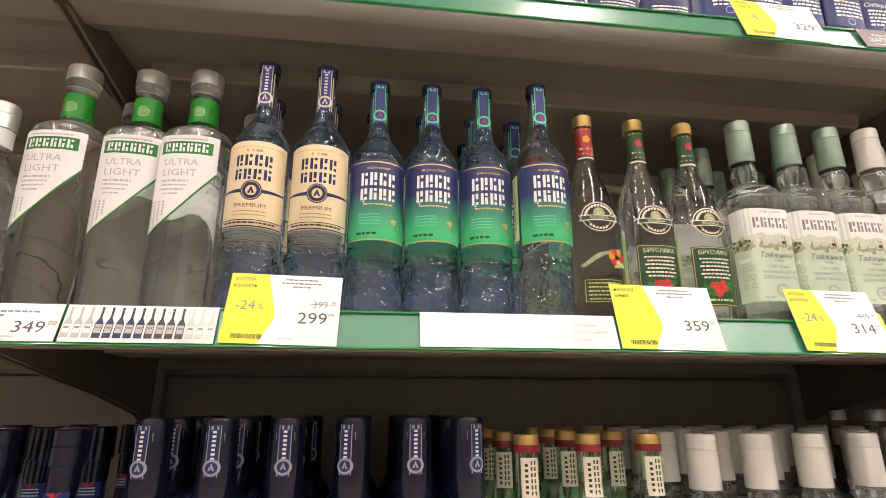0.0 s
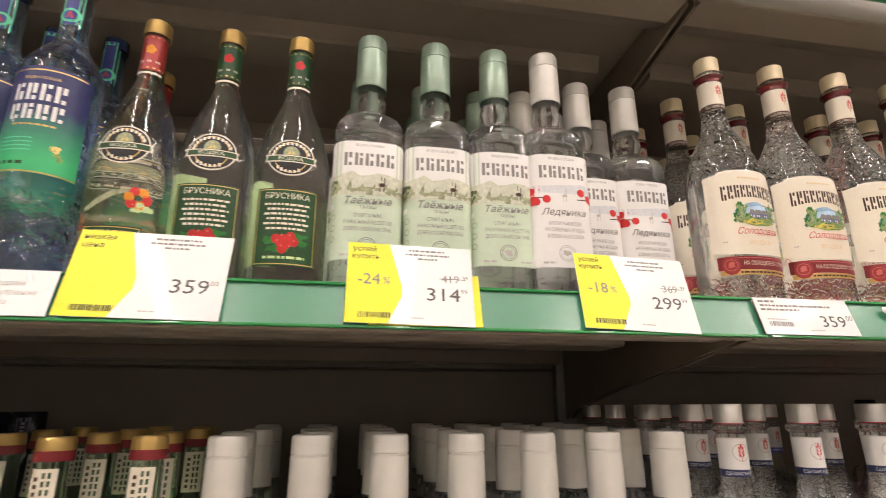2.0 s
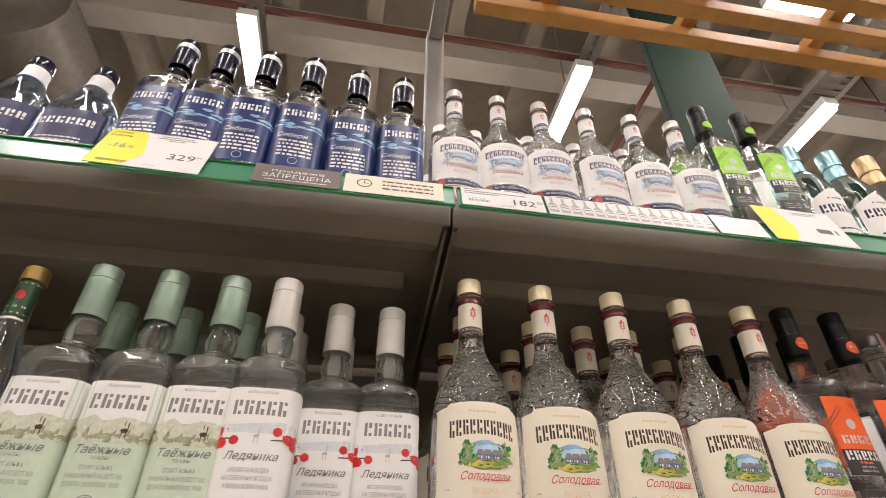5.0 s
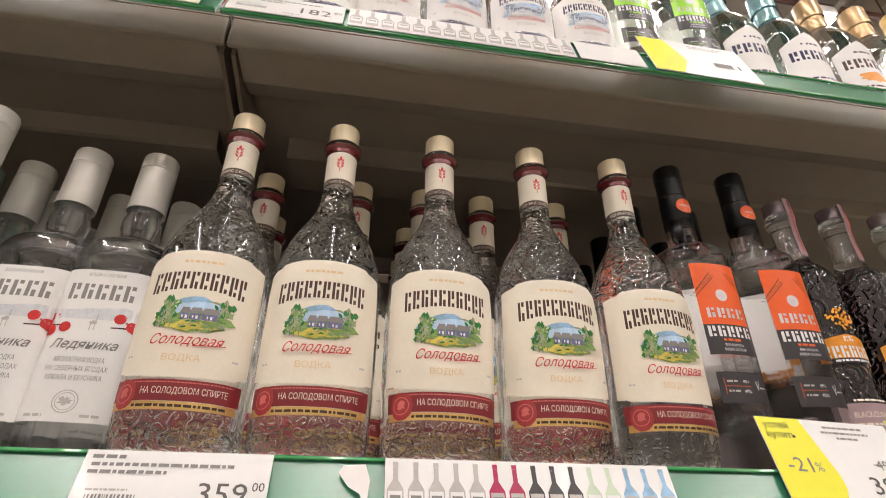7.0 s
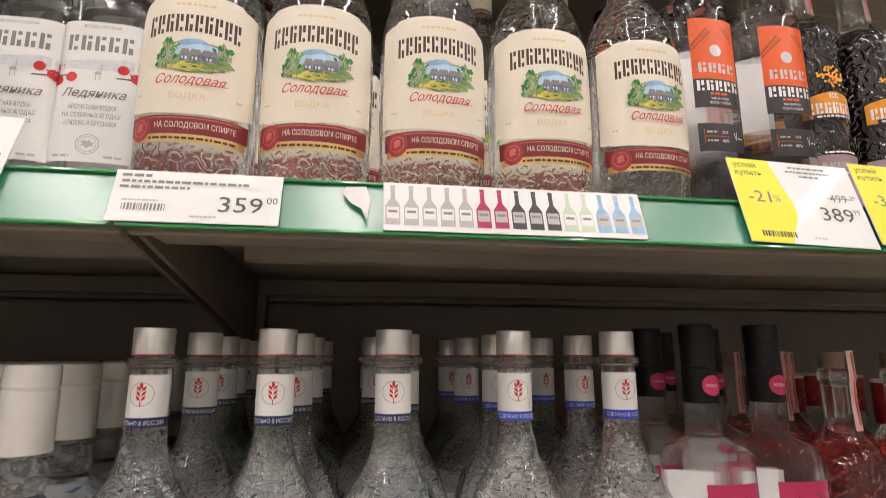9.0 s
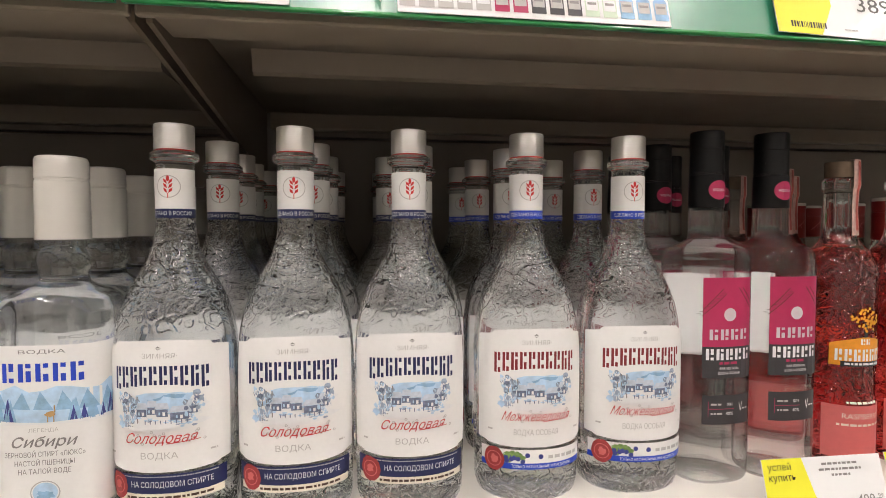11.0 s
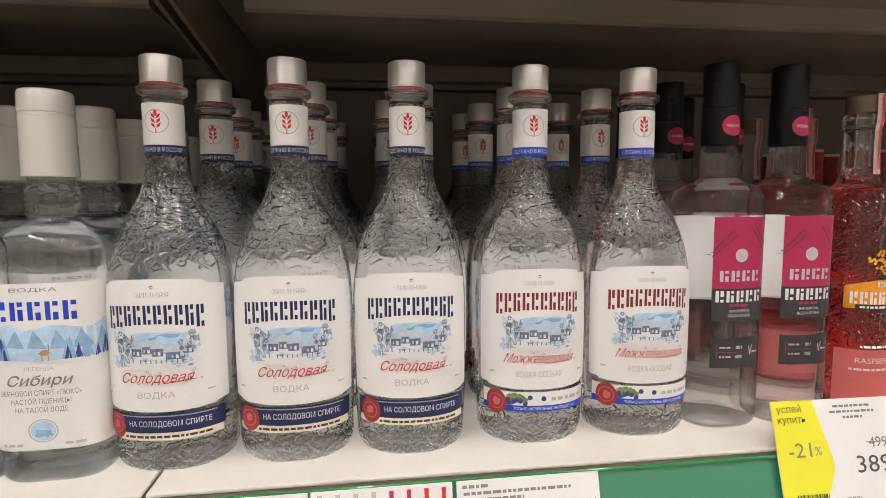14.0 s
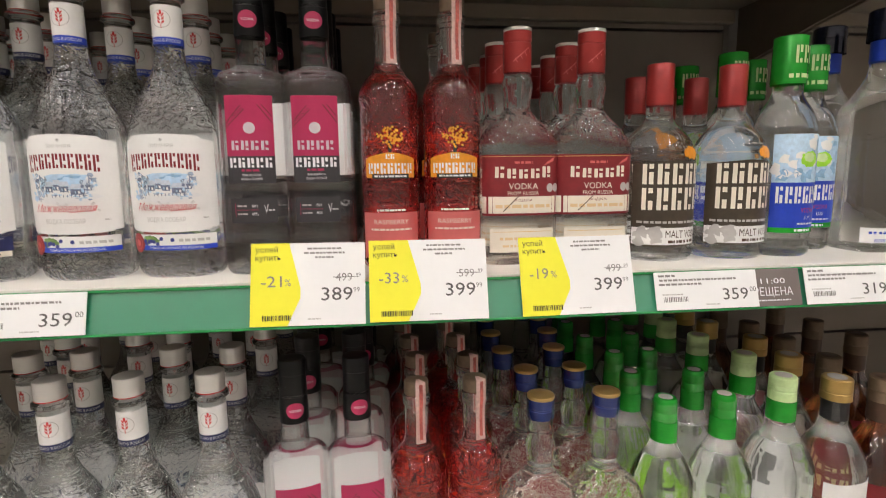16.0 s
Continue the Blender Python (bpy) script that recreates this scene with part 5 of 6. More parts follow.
def grade_bottle(style):
    """style: burnt (yellowish, gilt script), berry (green label)."""
    f = Form(GRADE_FORM)
    berry = style == "berry"
    root = bottle("vodka_bottle", "clear vodka bottle with oval badge, green label and gold cap" if berry else "straw-tinted vodka bottle with an oval badge and red neck label", f, CLEAR if berry else YELLOWISH)
    turned(root, "cap", [(0.2655, 0.0142), (0.2665, 0.0146), (0.2705, 0.0138), (0.272, 0.0142), (0.2815, 0.0138), (0.283, 0.0122), (0.2828, 0.004)], FOIL_GOLD, "ribbed gold cap")
    nl = link("neck_label", f.sleeve(0.018, 0.222, 0.263, 0.0004), DARK_GREEN if berry else FOIL_RED, root, "dark green neck label" if berry else "red neck label")
    p = Print(f, nl, 0.0006)
    p.rect(0, 0.2245, 0.034, 0.0012, GOLD).rect(0, 0.2605, 0.034, 0.0012, GOLD)
    for k in range(5):
        p.ell(0.003 * math.cos(k * 1.3), 0.246 + 0.003 * math.sin(k * 1.3), 0.0026, 0.0026, RED_INK if berry else AMBER, 12)
    p.dashes(0, 0.232, 0.022, 0.0024, CREAM)
    p.done()
    vs = [f.pos(0.03 * (i / 12 - 0.5), 0.2185 + d, 0.0004) for i in range(13) for d in (-0.0012, 0.0012)]
    link("foil_line", mesh_of(vs, [(2 * i, 2 * i + 2, 2 * i + 3, 2 * i + 1) for i in range(12)]), CREAM, root)
    g = lowered(GRADE_FORM, 0.019)
    bd = link("badge", g.sleeve(0.004, 0.146, 0.15, 0.0004, nu=2, nv=1), BLACK_INK, root, "oval black and cream badge")
    bd.location.z = -0.019
    p = Print(g, bd, 0.0006, rnd=3)
    p.ell(0, 0.148, 0.0235, 0.0195, CREAM, 32).layer().ell(0, 0.148, 0.0222, 0.0182, BLACK_INK, 32).layer()
    p.ring(0, 0.148, 0.0165, 0.0008, GOLD)
    for k in range(12):
        a = math.pi * (0.12 + k * 0.076)
        p.rect(0.0185 * math.cos(a), 0.148 + 0.0150 * math.sin(a), 0.0024, 0.0034, CREAM)
        if 2 < k < 9:
            p.rect(0.0185 * math.cos(a), 0.148 - 0.0150 * math.sin(a), 0.0026, 0.0034, CREAM)
    p.ell(0, 0.152, 0.008, 0.008, OLIVE, 20).layer().poly([(-0.004, 0.151), (0.004, 0.151), (0, 0.158)], GOLD).layer()
    p.poly([(-0.027, 0.141), (-0.024, 0.1425), (0.024, 0.1425), (0.027, 0.141), (0.0245, 0.1462), (0.027, 0.151), (0.024, 0.1498), (-0.024, 0.1498), (-0.027, 0.151), (-0.0245, 0.1462)], CREAM).layer()
    p.poly([(-0.0235, 0.1435), (0.0235, 0.1435), (0.0235, 0.1488), (-0.0235, 0.1488)], DARK_GREEN).layer().text("ВОДКА", 0, 0.1462, 0.0034, CREAM, wide=0.024)
    p.done()
    g = lowered(GRADE_FORM, 0.008)
    lb = link("label", g.sleeve(0.031 if berry else 0.027, 0.028, 0.104 if berry else 0.058, 0.0004), DARK_GREEN, root, "dark green label with gilt edge")
    lb.location.z = -0.008
    p = Print(g, lb, 0.0006, rnd=4)
    hi = 0.104 if berry else 0.058
    w = 0.058 if berry else 0.05
    for s in (-1, 1):
        p.rect(s * w / 2, (0.028 + hi) / 2, 0.0009, hi - 0.031, GOLD)
    p.rect(0, 0.030, w, 0.0009, GOLD).rect(0, hi - 0.0015, w, 0.0009, GOLD)
    if berry:
        p.text("БРУСНИКА", 0, 0.0965, 0.0056, CREAM, wide=0.044)
        for k in range(6):
            p.dashes(0, 0.088 - k * 0.0048, 0.044 - (k % 2) * 0.006, 0.0021, CREAM)
        for k in range(6):
            p.blob(p.rnd.uniform(-0.016, 0.016), 0.050 + p.rnd.uniform(-0.006, 0.007), 0.008, 0.004, LEAF, 0.4, 12)
        p.layer()
        for k in range(8):
            p.ell(0.009 * math.cos(k * 0.9) * (0.4 + 0.6 * (k % 2)), 0.051 + 0.007 * math.sin(k * 0.9) * (0.4 + 0.6 * (k % 2)), 0.0046, 0.0046, RED_INK, 14)
        p.layer()
        for k in range(6):
            p.ell(0.008 * math.cos(k * 1.05) + 0.001, 0.0525 + 0.006 * math.sin(k * 1.05), 0.0011, 0.0011, SALMON, 8)
        p.dashes(0, 0.036, 0.04, 0.0026, PALE_LIME)
        bl = link("back_label", f.sleeve(0.03, 0.03, 0.12, 0.0004, nu=14), PALE_LIME, root, "pale green back label")
        bl.rotation_euler = (0, 0, radians(-115))
    else:
        for k in range(5):
            p.dashes(0, 0.0525 - k * 0.0048, 0.042, 0.002, GOLD)
    p.done()
    if not berry:
        sc = link("gilt_script", g.sleeve(0.001, 0.086, 0.087, 0.0004, nu=2, nv=1), GOLD, root, "gilt script with painted berries")
        sc.location.z = -0.008
        p = Print(g, sc, 0.0006, rnd=9)
        p.poly([(-0.03, 0.074), (-0.024, 0.072), (0.0, 0.0865), (0.028, 0.094), (0.03, 0.097), (-0.004, 0.0905)], OLIVE)
        for k in range(7):
            p.blob(0.020 + 0.008 * math.cos(k), 0.085 + 0.007 * math.sin(k), 0.0045, 0.0045, AMBER if k % 2 else RED_INK, 0.1, 14)
        for k in range(4):
            p.blob(0.024 + 0.006 * math.cos(k * 2), 0.076 + 0.003 * math.sin(k * 2), 0.005, 0.0025, PALE_LIME, 0.3, 12)
        p.done()
    return root


SQUARE_FORM = [(0.0, 0.0312, 2.6, 0.95), (0.003, 0.0335, 2.6, 0.95), (0.008, 0.0344, 2.6, 0.95), (0.013, 0.0347, 2.6, 0.95), (0.185, 0.0347, 2.6, 0.95), (0.196, 0.0341, 2.5, 0.95), (0.203, 0.0308, 2.3, 0.97), (0.207, 0.0225, *C), (0.2105, 0.0165, *C), (0.214, 0.0148, *C), (0.245, 0.0143, *C), (0.28, 0.0140, *C)]


def modern_bottle(style):
    """style: garnet (pink), grapefruit (orange), lime (green), frosted (pink, on the bottom shelf)."""
    f = Form(SQUARE_FORM)
    color = {"garnet": PINK, "grapefruit": ORANGE, "lime": LIME}[style]
    word = {"garnet": "pink", "grapefruit": "orange", "lime": "lime-green"}[style]
    root = bottle("vodka_bottle", "clear square-shouldered vodka bottle with a %s label and black cap" % word, f, WATER_CLEAR)
    turned(root, "cap", [(0.2395, 0.0148), (0.24, 0.0150), (0.268, 0.0144), (0.2684, 0.0138), (0.2700, 0.0138), (0.2704, 0.0142), (0.291, 0.0139), (0.2914, 0.0143), (0.305, 0.0143), (0.3068, 0.0135), (0.3072, 0.011), (0.307, 0.003)], FOIL_BLACK, "long black cap")
    d = link("cap_sticker", f.sleeve(0.0012, 0.254, 0.2552, 0.0012, nu=2, nv=1), color, root, "round %s sticker" % word)
    p = Print(f, d, 0.0016)
    p.ell(0.001, 0.2545, 0.0085, 0.0085, color).layer().text("VODKA", 0.001, 0.2545, 0.0026, WHITE_INK, wide=0.011).done()
    lb = link("label", f.sleeve(0.023, 0.093, 0.179, 0.0004, nu=14), color, root)
    p = Print(f, lb, 0.0006, rnd=6)
    p.rect(0, 0.1065, 0.046, 0.027, SLATE)
    p.ell(0, 0.1475, 0.0056, 0.0056, ICE_DISC)
    for k in range(9):
        t = k / 8
        p.rect(-0.006 - 0.02 * t, 0.166 - 0.018 * t, 0.0032, 0.0005, BROWN_INK)
    p.poly([(-0.028 + 0.004, 0.1465), (-0.004, 0.1655), (-0.0035, 0.1651), (-0.0235, 0.1461)], BROWN_INK)
    p.poly([(-0.023, 0.152), (-0.007, 0.1695), (-0.0065, 0.1691), (-0.0225, 0.1516)], BROWN_INK)
    p.poly([(0.008, 0.170), (0.022, 0.152), (0.0225, 0.1524), (0.0085, 0.1705)], BROWN_INK)
    p.poly([(0.012, 0.170), (0.022, 0.158), (0.0225, 0.1584), (0.0125, 0.1705)], BROWN_INK)
    p.layer().brand(0, 0.1305, 0.037, 0.009, 4, ICE_DISC).brand(0, 0.1135, 0.042, 0.0095, 5, WHITE_INK)
    p.dashes(0, 0.106, 0.018, 0.0022, color).text("BAR EDITION", 0, 0.1015, 0.0022, WHITE_INK, wide=0.017).text("ВОДКА ОСОБАЯ", 0, 0.0975, 0.0022, WHITE_INK, wide=0.02)
    p.done()
    l2 = link("lower_label", f.sleeve(0.0225, 0.053, 0.0785, 0.0004, nu=14, nv=2), SLATE, root, "small black lower label")
    p = Print(f, l2, 0.0006, rnd=2)
    p.dashes(-0.011, 0.0705, 0.009, 0.0016, LIGHT_INK).text("001", 0.001, 0.0705, 0.0028, WHITE_INK).dashes(-0.010, 0.0625, 0.011, 0.0016, LIGHT_INK).text("40%", 0.001, 0.0625, 0.0028, WHITE_INK)
    p.rect(-0.006, 0.0665, 0.022, 0.0004, color).rect(-0.0175, 0.0665, 0.0004, 0.013, color)
    p.poly([(0.010, 0.071), (0.012, 0.063), (0.014, 0.072), (0.0134, 0.072), (0.012, 0.0655), (0.0106, 0.071)], WHITE_INK).dashes(0.017, 0.066, 0.006, 0.0012, WHITE_INK)
    p.done()
    bl = link("back_label", f.sleeve(0.026, 0.10, 0.178, 0.0004, nu=14), PAPER, root, "white back label seen through the glass")
    bl.rotation_euler = (0, 0, math.pi)
    return root


ICE_DISC = mat("pale_silver_ink", (0.62, 0.58, 0.6), 0.35, 0.2, grain=0.1, scale=200)

CARVED_FORM = [(0.0, 0.027, *C), (0.003, 0.030, *C), (0.008, 0.0312, *C), (0.06, 0.0312, *C), (0.064, 0.0302, *C), (0.17, 0.0302, *C), (0.176, 0.0314, *C), (0.184, 0.0306, *C), (0.195, 0.0255, *C), (0.203, 0.0185, *C), (0.212, 0.0142, *C), (0.225, 0.0128, *C), (0.25, 0.0128, *C), (0.255, 0.0148, *C), (0.262, 0.0148, *C), (0.265, 0.0125, *C)]


def carved_bottle(style):
    """style: raspberry (red), currant (black)."""
    f = Form(CARVED_FORM)
    red = style == "raspberry"
    root = bottle("gin_bottle", "carved red raspberry gin bottle with an amber label" if red else "carved black currant gin bottle with an amber label", f, RED_GLASS if red else BLACK_GLASS, (0.2, 0.27), CLEAR)
    turned(root, "stopper", cap_rows(0.2655, 0.280, 0.0130, 0.001), DARK_CORK if red else LILAC, "brown stopper" if red else "shiny lilac-grey stopper")
    # the paper seal runs over the stopper and down the neck
    vs, fs = [], []
    prof = [(0.212, 0.0150), (0.235, 0.0138), (0.252, 0.0142), (0.258, 0.0156), (0.281, 0.0150), (0.2815, 0.004)]
    for z, r in prof:
        for i in range(5):
            a = radians(-4 + 11 * i)
            vs.append((r * math.sin(a), -r * math.cos(a), z))
    for j in range(len(prof) - 1):
        for i in range(4):
            fs.append((j * 5 + i, j * 5 + i + 1, j * 5 + i + 6, j * 5 + i + 5))
    link("seal_strip", mesh_of(vs, fs, True), SEAL_PAPER if red else MAUVE, root, "paper seal strip over the stopper")
    vs = [((r + 0.0005) * math.sin(radians(a)), -(r + 0.0005) * math.cos(radians(a)), z) for z, r in ((0.2165, 0.0149),) + tuple(prof[1:4]) + ((0.2795, 0.0151),) for a in (11, 18, 25)]
    link("seal_print", mesh_of(vs, [(j * 3 + i, j * 3 + i + 1, j * 3 + i + 4, j * 3 + i + 3) for j in range(4) for i in range(2)], True), SEAL_RED, root, "red print on the seal")
    lb = link("label", f.sleeve(0.0285, 0.096, 0.118, 0.0004, top=lambda t: 0.007 * (1 - abs(t)) ** 0.7 - 0.003), AMBER, root, "amber name label")
    p = Print(f, lb, 0.0006, rnd=5)
    p.brand(0, 0.1055, 0.05, 0.0105, 7, WHITE_INK).brand(0, 0.1175, 0.010, 0.005, 2, WHITE_INK)
    p.rect(0, 0.0975, 0.04, 0.0045, BLACK_INK).layer().dashes(0, 0.0975, 0.034, 0.0018, WHITE_INK)
    p.rect(0, 0.1275, 0.0035, 0.012, BLACK_INK).layer()
    for k in range(60):
        a, q = p.rnd.uniform(0, 2 * math.pi), math.sqrt(p.rnd.random())
        p.ell(0.013 * q * math.cos(a), 0.137 + 0.0105 * q * math.sin(a), 0.0013, 0.0013, AMBER, 7)
    p.done()
    l2 = link("lower_label", f.sleeve(0.034, 0.012, 0.060, 0.0004), SALMON if red else MAUVE, root, "salmon-pink lower label" if red else "mauve lower label")
    p = Print(f, l2, 0.0006, rnd=1)
    p.text("RASPBERRY" if red else "BLACKCURRANT", 0, 0.0505, 0.0048, CREAM, wide=0.037).dashes(0, 0.0425, 0.045, 0.002, CREAM).dashes(0, 0.0625, 0.03, 0.0018, CREAM)
    p.done()
    return root


SEAL_RED = mat("seal_red_print", (0.5, 0.12, 0.10), 0.5, grain=0.7, scale=600)
LILAC = mat("lilac_shrink_film", (0.2, 0.155, 0.165), 0.18, 0.3, grain=0.4, scale=150, coat=0.6)
DARK_CORK = mat("dark_cork", (0.16, 0.11, 0.07), 0.6, grain=0.3, scale=120)
SEAL_PAPER = mat("pink_seal_paper", (0.60, 0.40, 0.36), 0.5, grain=0.35, scale=260)
GLOSS_BLUE = mat("glossy_blue_cap", (0.018, 0.035, 0.17), 0.2, 0.4, grain=0.2, scale=120, coat=0.5)
FLASK_FORM = [(0.0, 0.040, 3.2, 0.62), (0.003, 0.0425, 3.2, 0.62), (0.008, 0.0438, 3.2, 0.62), (0.12, 0.0445, 3.2, 0.62), (0.134, 0.0425, 3.0, 0.64), (0.146, 0.0345, 2.6, 0.72), (0.156, 0.0245, 2.2, 0.85), (0.163, 0.0180, *C), (0.170, 0.0145, *C), (0.180, 0.0152, *C), (0.192, 0.0168, *C), (0.200, 0.0155, *C), (0.208, 0.0140, *C), (0.245, 0.0140, *C)]


def merchant_bottle(red=True):
    f = Form(FLASK_FORM)
    root = bottle("vodka_bottle", "flat broad-shouldered vodka bottle with a maroon label and red cap" if red else "flat broad-shouldered vodka bottle with a blue screw cap", f, CLEAR, (0.135, 0.16, 0.0), RIPPLED)
    low = 0.206 if red else 0.226
    turned(root, "cap", [(low, 0.0148), (low + 0.0005, 0.0152), (0.236, 0.0150), (0.2365, 0.0145), (0.238, 0.0145), (0.2385, 0.015), (0.2485, 0.0152), (0.2486, 0.0146)], FOIL_RED if red else GLOSS_BLUE, "red foil capsule" if red else "blue foil capsule", False)
    turned(root, "cap_top", cap_rows(0.2487, 0.2525, 0.0152, 0.001), FOIL_WHITE if red else FOIL_GOLD, "pale cap top" if red else "gold cap top")
    if red:
        p = Print(Form([(0.2, 0.0152, *C), (0.25, 0.0150, *C)]), root.children[1], 0.0005, rnd=8)
        for k in range(4):       # pale flourish on the capsule
            z = 0.2165 + k * 0.0035
            p.poly([(-0.009 + k * 0.004, z), (-0.004 + k * 0.004, z + 0.0042), (-0.0034 + k * 0.004, z + 0.0036), (-0.0084 + k * 0.004, z - 0.0006)], SALMON)
            p.poly([(-0.007 + k * 0.005, z + 0.0035), (-0.0045 + k * 0.005, z - 0.001), (-0.004 + k * 0.005, z - 0.0006), (-0.0064 + k * 0.005, z + 0.0038)], SALMON)
        p.done()
    lb = link("label", f.sleeve(0.046, 0.054, 0.119, 0.0004, nu=36), MAROON, root)
    p = Print(f, lb, 0.0006, rnd=3)
    p.rect(0, 0.0655, 0.0915, 0.018, CREAM).rect(0, 0.117, 0.09, 0.0006, GOLD)
    p.brand(0, 0.1015, 0.064, 0.0095, 5, CREAM, -0.003, 0.35)
    p.text("VODKA", 0, 0.0855, 0.0065, CREAM, wide=0.032).text("FROM RUSSIA", 0, 0.078, 0.0042, CREAM, wide=0.034)
    for k in range(2):
        p.ell(0.030 + k * 0.008, 0.0835, 0.0042, 0.0048, LIGHT_INK, 14)
    p.poly([(0.022, 0.107), (0.034, 0.112), (0.036, 0.1165), (0.026, 0.111)], SALMON).dashes(0, 0.1105, 0.02, 0.0025, SALMON)
    p.layer().text("ВОДКА", 0, 0.0705, 0.0024, MAROON, wide=0.02).dashes(0, 0.064, 0.06, 0.0035, BEIGE)
    p.poly([(-0.022, 0.059), (-0.003, 0.0775), (-0.0024, 0.077), (-0.0212, 0.0585)], BROWN_INK)
    p.done()
    l2 = link("lower_label", f.sleeve(0.036, 0.014, 0.040, 0.0004, nu=24), CREAM, root, "cream lower label")
    p = Print(f, l2, 0.0006)
    p.rect(0, 0.0365, 0.066, 0.0006, GOLD).dashes(0, 0.029, 0.05, 0.003, BEIGE).dashes(0, 0.021, 0.044, 0.0025, BEIGE).done()
    return root


DRINK_FORM = [(0.0, 0.036, *C), (0.003, 0.040, *C), (0.009, 0.0412, *C), (0.105, 0.0412, *C), (0.122, 0.0395, *C), (0.136, 0.0335, *C), (0.147, 0.0245, *C), (0.154, 0.0175, *C), (0.162, 0.0148, *C), (0.175, 0.0144, *C), (0.21, 0.0142, *C)]


def malt_bottle():
    f = Form(DRINK_FORM)
    root = bottle("vodka_bottle", "stout malt vodka bottle with bold cream lettering, red cap", f, CLEAR)
    turned(root, "cap", cap_rows(0.172, 0.2175, 0.0150, 0.0015), FOIL_RED, "matt red foil cap")
    lb = link("label", f.sleeve(0.047, 0.017, 0.058, 0.0004, nu=32), BROWN_LABEL_AND_DARK, root, "dark brown label")
    p = Print(f, lb, 0.0006, rnd=2)
    p.rect(0, 0.0285, 0.092, 0.019, PAPER).layer()
    for k in range(9):
        p.blob(-0.03 + p.rnd.uniform(-0.013, 0.013), 0.0285 + p.rnd.uniform(-0.006, 0.006), 0.006, 0.005, LIGHT_INK, 0.4, 12)
    p.text("MALT VODKA", 0.017, 0.031, 0.0082, BROWN_INK, wide=0.052).dashes(0.014, 0.0225, 0.04, 0.003, BROWN_INK)
    p.dashes(0, 0.044, 0.08, 0.0026, LIGHT_INK)
    p.done()
    # brown sleeve paints in the dim shelf seen through the clear glass
    nm = link("name_print", f.sleeve(0.047, 0.058, 0.1115, 0.0004, nu=32, top=lambda t: -0.004 * abs(t)), BROWN_LABEL_AND_DARK, root, "bold cream name on a dark print")
    p = Print(f, nm, 0.0006, rnd=7)
    p.brand(0.002, 0.0965, 0.078, 0.022, 5, CREAM).brand(0.002, 0.0695, 0.078, 0.024, 5, CREAM)
    p.layer().blob(0.02, 0.1195, 0.011, 0.008, AMBER, 0.3).done()
    return root


BROWN_LABEL_AND_DARK = mat("dark_brown_label", (0.06, 0.045, 0.03), 0.4, grain=0.25, scale=120)


def northern_bottle():
    f = Form([(0.0, 0.034, *C), (0.003, 0.037, *C), (0.009, 0.0385, *C), (0.135, 0.0385, *C), (0.150, 0.0372, *C), (0.165, 0.0320, *C), (0.176, 0.0245, *C), (0.185, 0.0195, *C), (0.195, 0.018, *C), (0.24, 0.018, *C)])
    root = bottle("vodka_bottle", "clear vodka bottle with a blue ice label and bright green cap", f, CLEAR)
    c = turned(root, "cap", cap_rows(0.197, 0.2505, 0.0212, 0.0015, 0.97), BRIGHT_GREEN, "bright green cap with pale lettering")
    p = Print(Form([(0.19, 0.0212, *C), (0.26, 0.0208, *C)]), c, 0.0006, rnd=4)
    p.brand(0.004, 0.229, 0.032, 0.019, 3, PALE_LIME).dashes(0, 0.2055, 0.034, 0.0045, PALE_LIME).done()
    lb = link("label", f.sleeve(0.042, 0.028, 0.140, 0.0004, nu=32, nv=8), ICE, root, "blue ice label with a lime")
    p = Print(f, lb, 0.0006, rnd=7)
    for k in range(26):
        p.blob(p.rnd.uniform(-0.04, 0.04), 0.112 + p.rnd.uniform(-0.024, 0.024), 0.006, 0.005, SKY if k % 2 else WHITE_INK, 0.5, 7)
    p.layer().blob(0.004, 0.112, 0.014, 0.009, LIME, 0.15).layer().blob(0.002, 0.114, 0.009, 0.005, PALE_LIME, 0.2)
    p.rect(0, 0.0585, 0.0838, 0.054, ROYAL).layer().brand(0, 0.0715, 0.074, 0.019, 7, WHITE_INK)
    p.text("VODKA", 0.006, 0.054, 0.0055, SCRIPT_RED, wide=0.022).text("LUX", 0.006, 0.0455, 0.004, WHITE_INK).dashes(0.006, 0.0385, 0.03, 0.002, WHITE_INK)
    p.rect(0, 0.031, 0.0838, 0.006, BRIGHT_GREEN).layer().dashes(0, 0.031, 0.024, 0.0026, WHITE_INK).done()
    return root


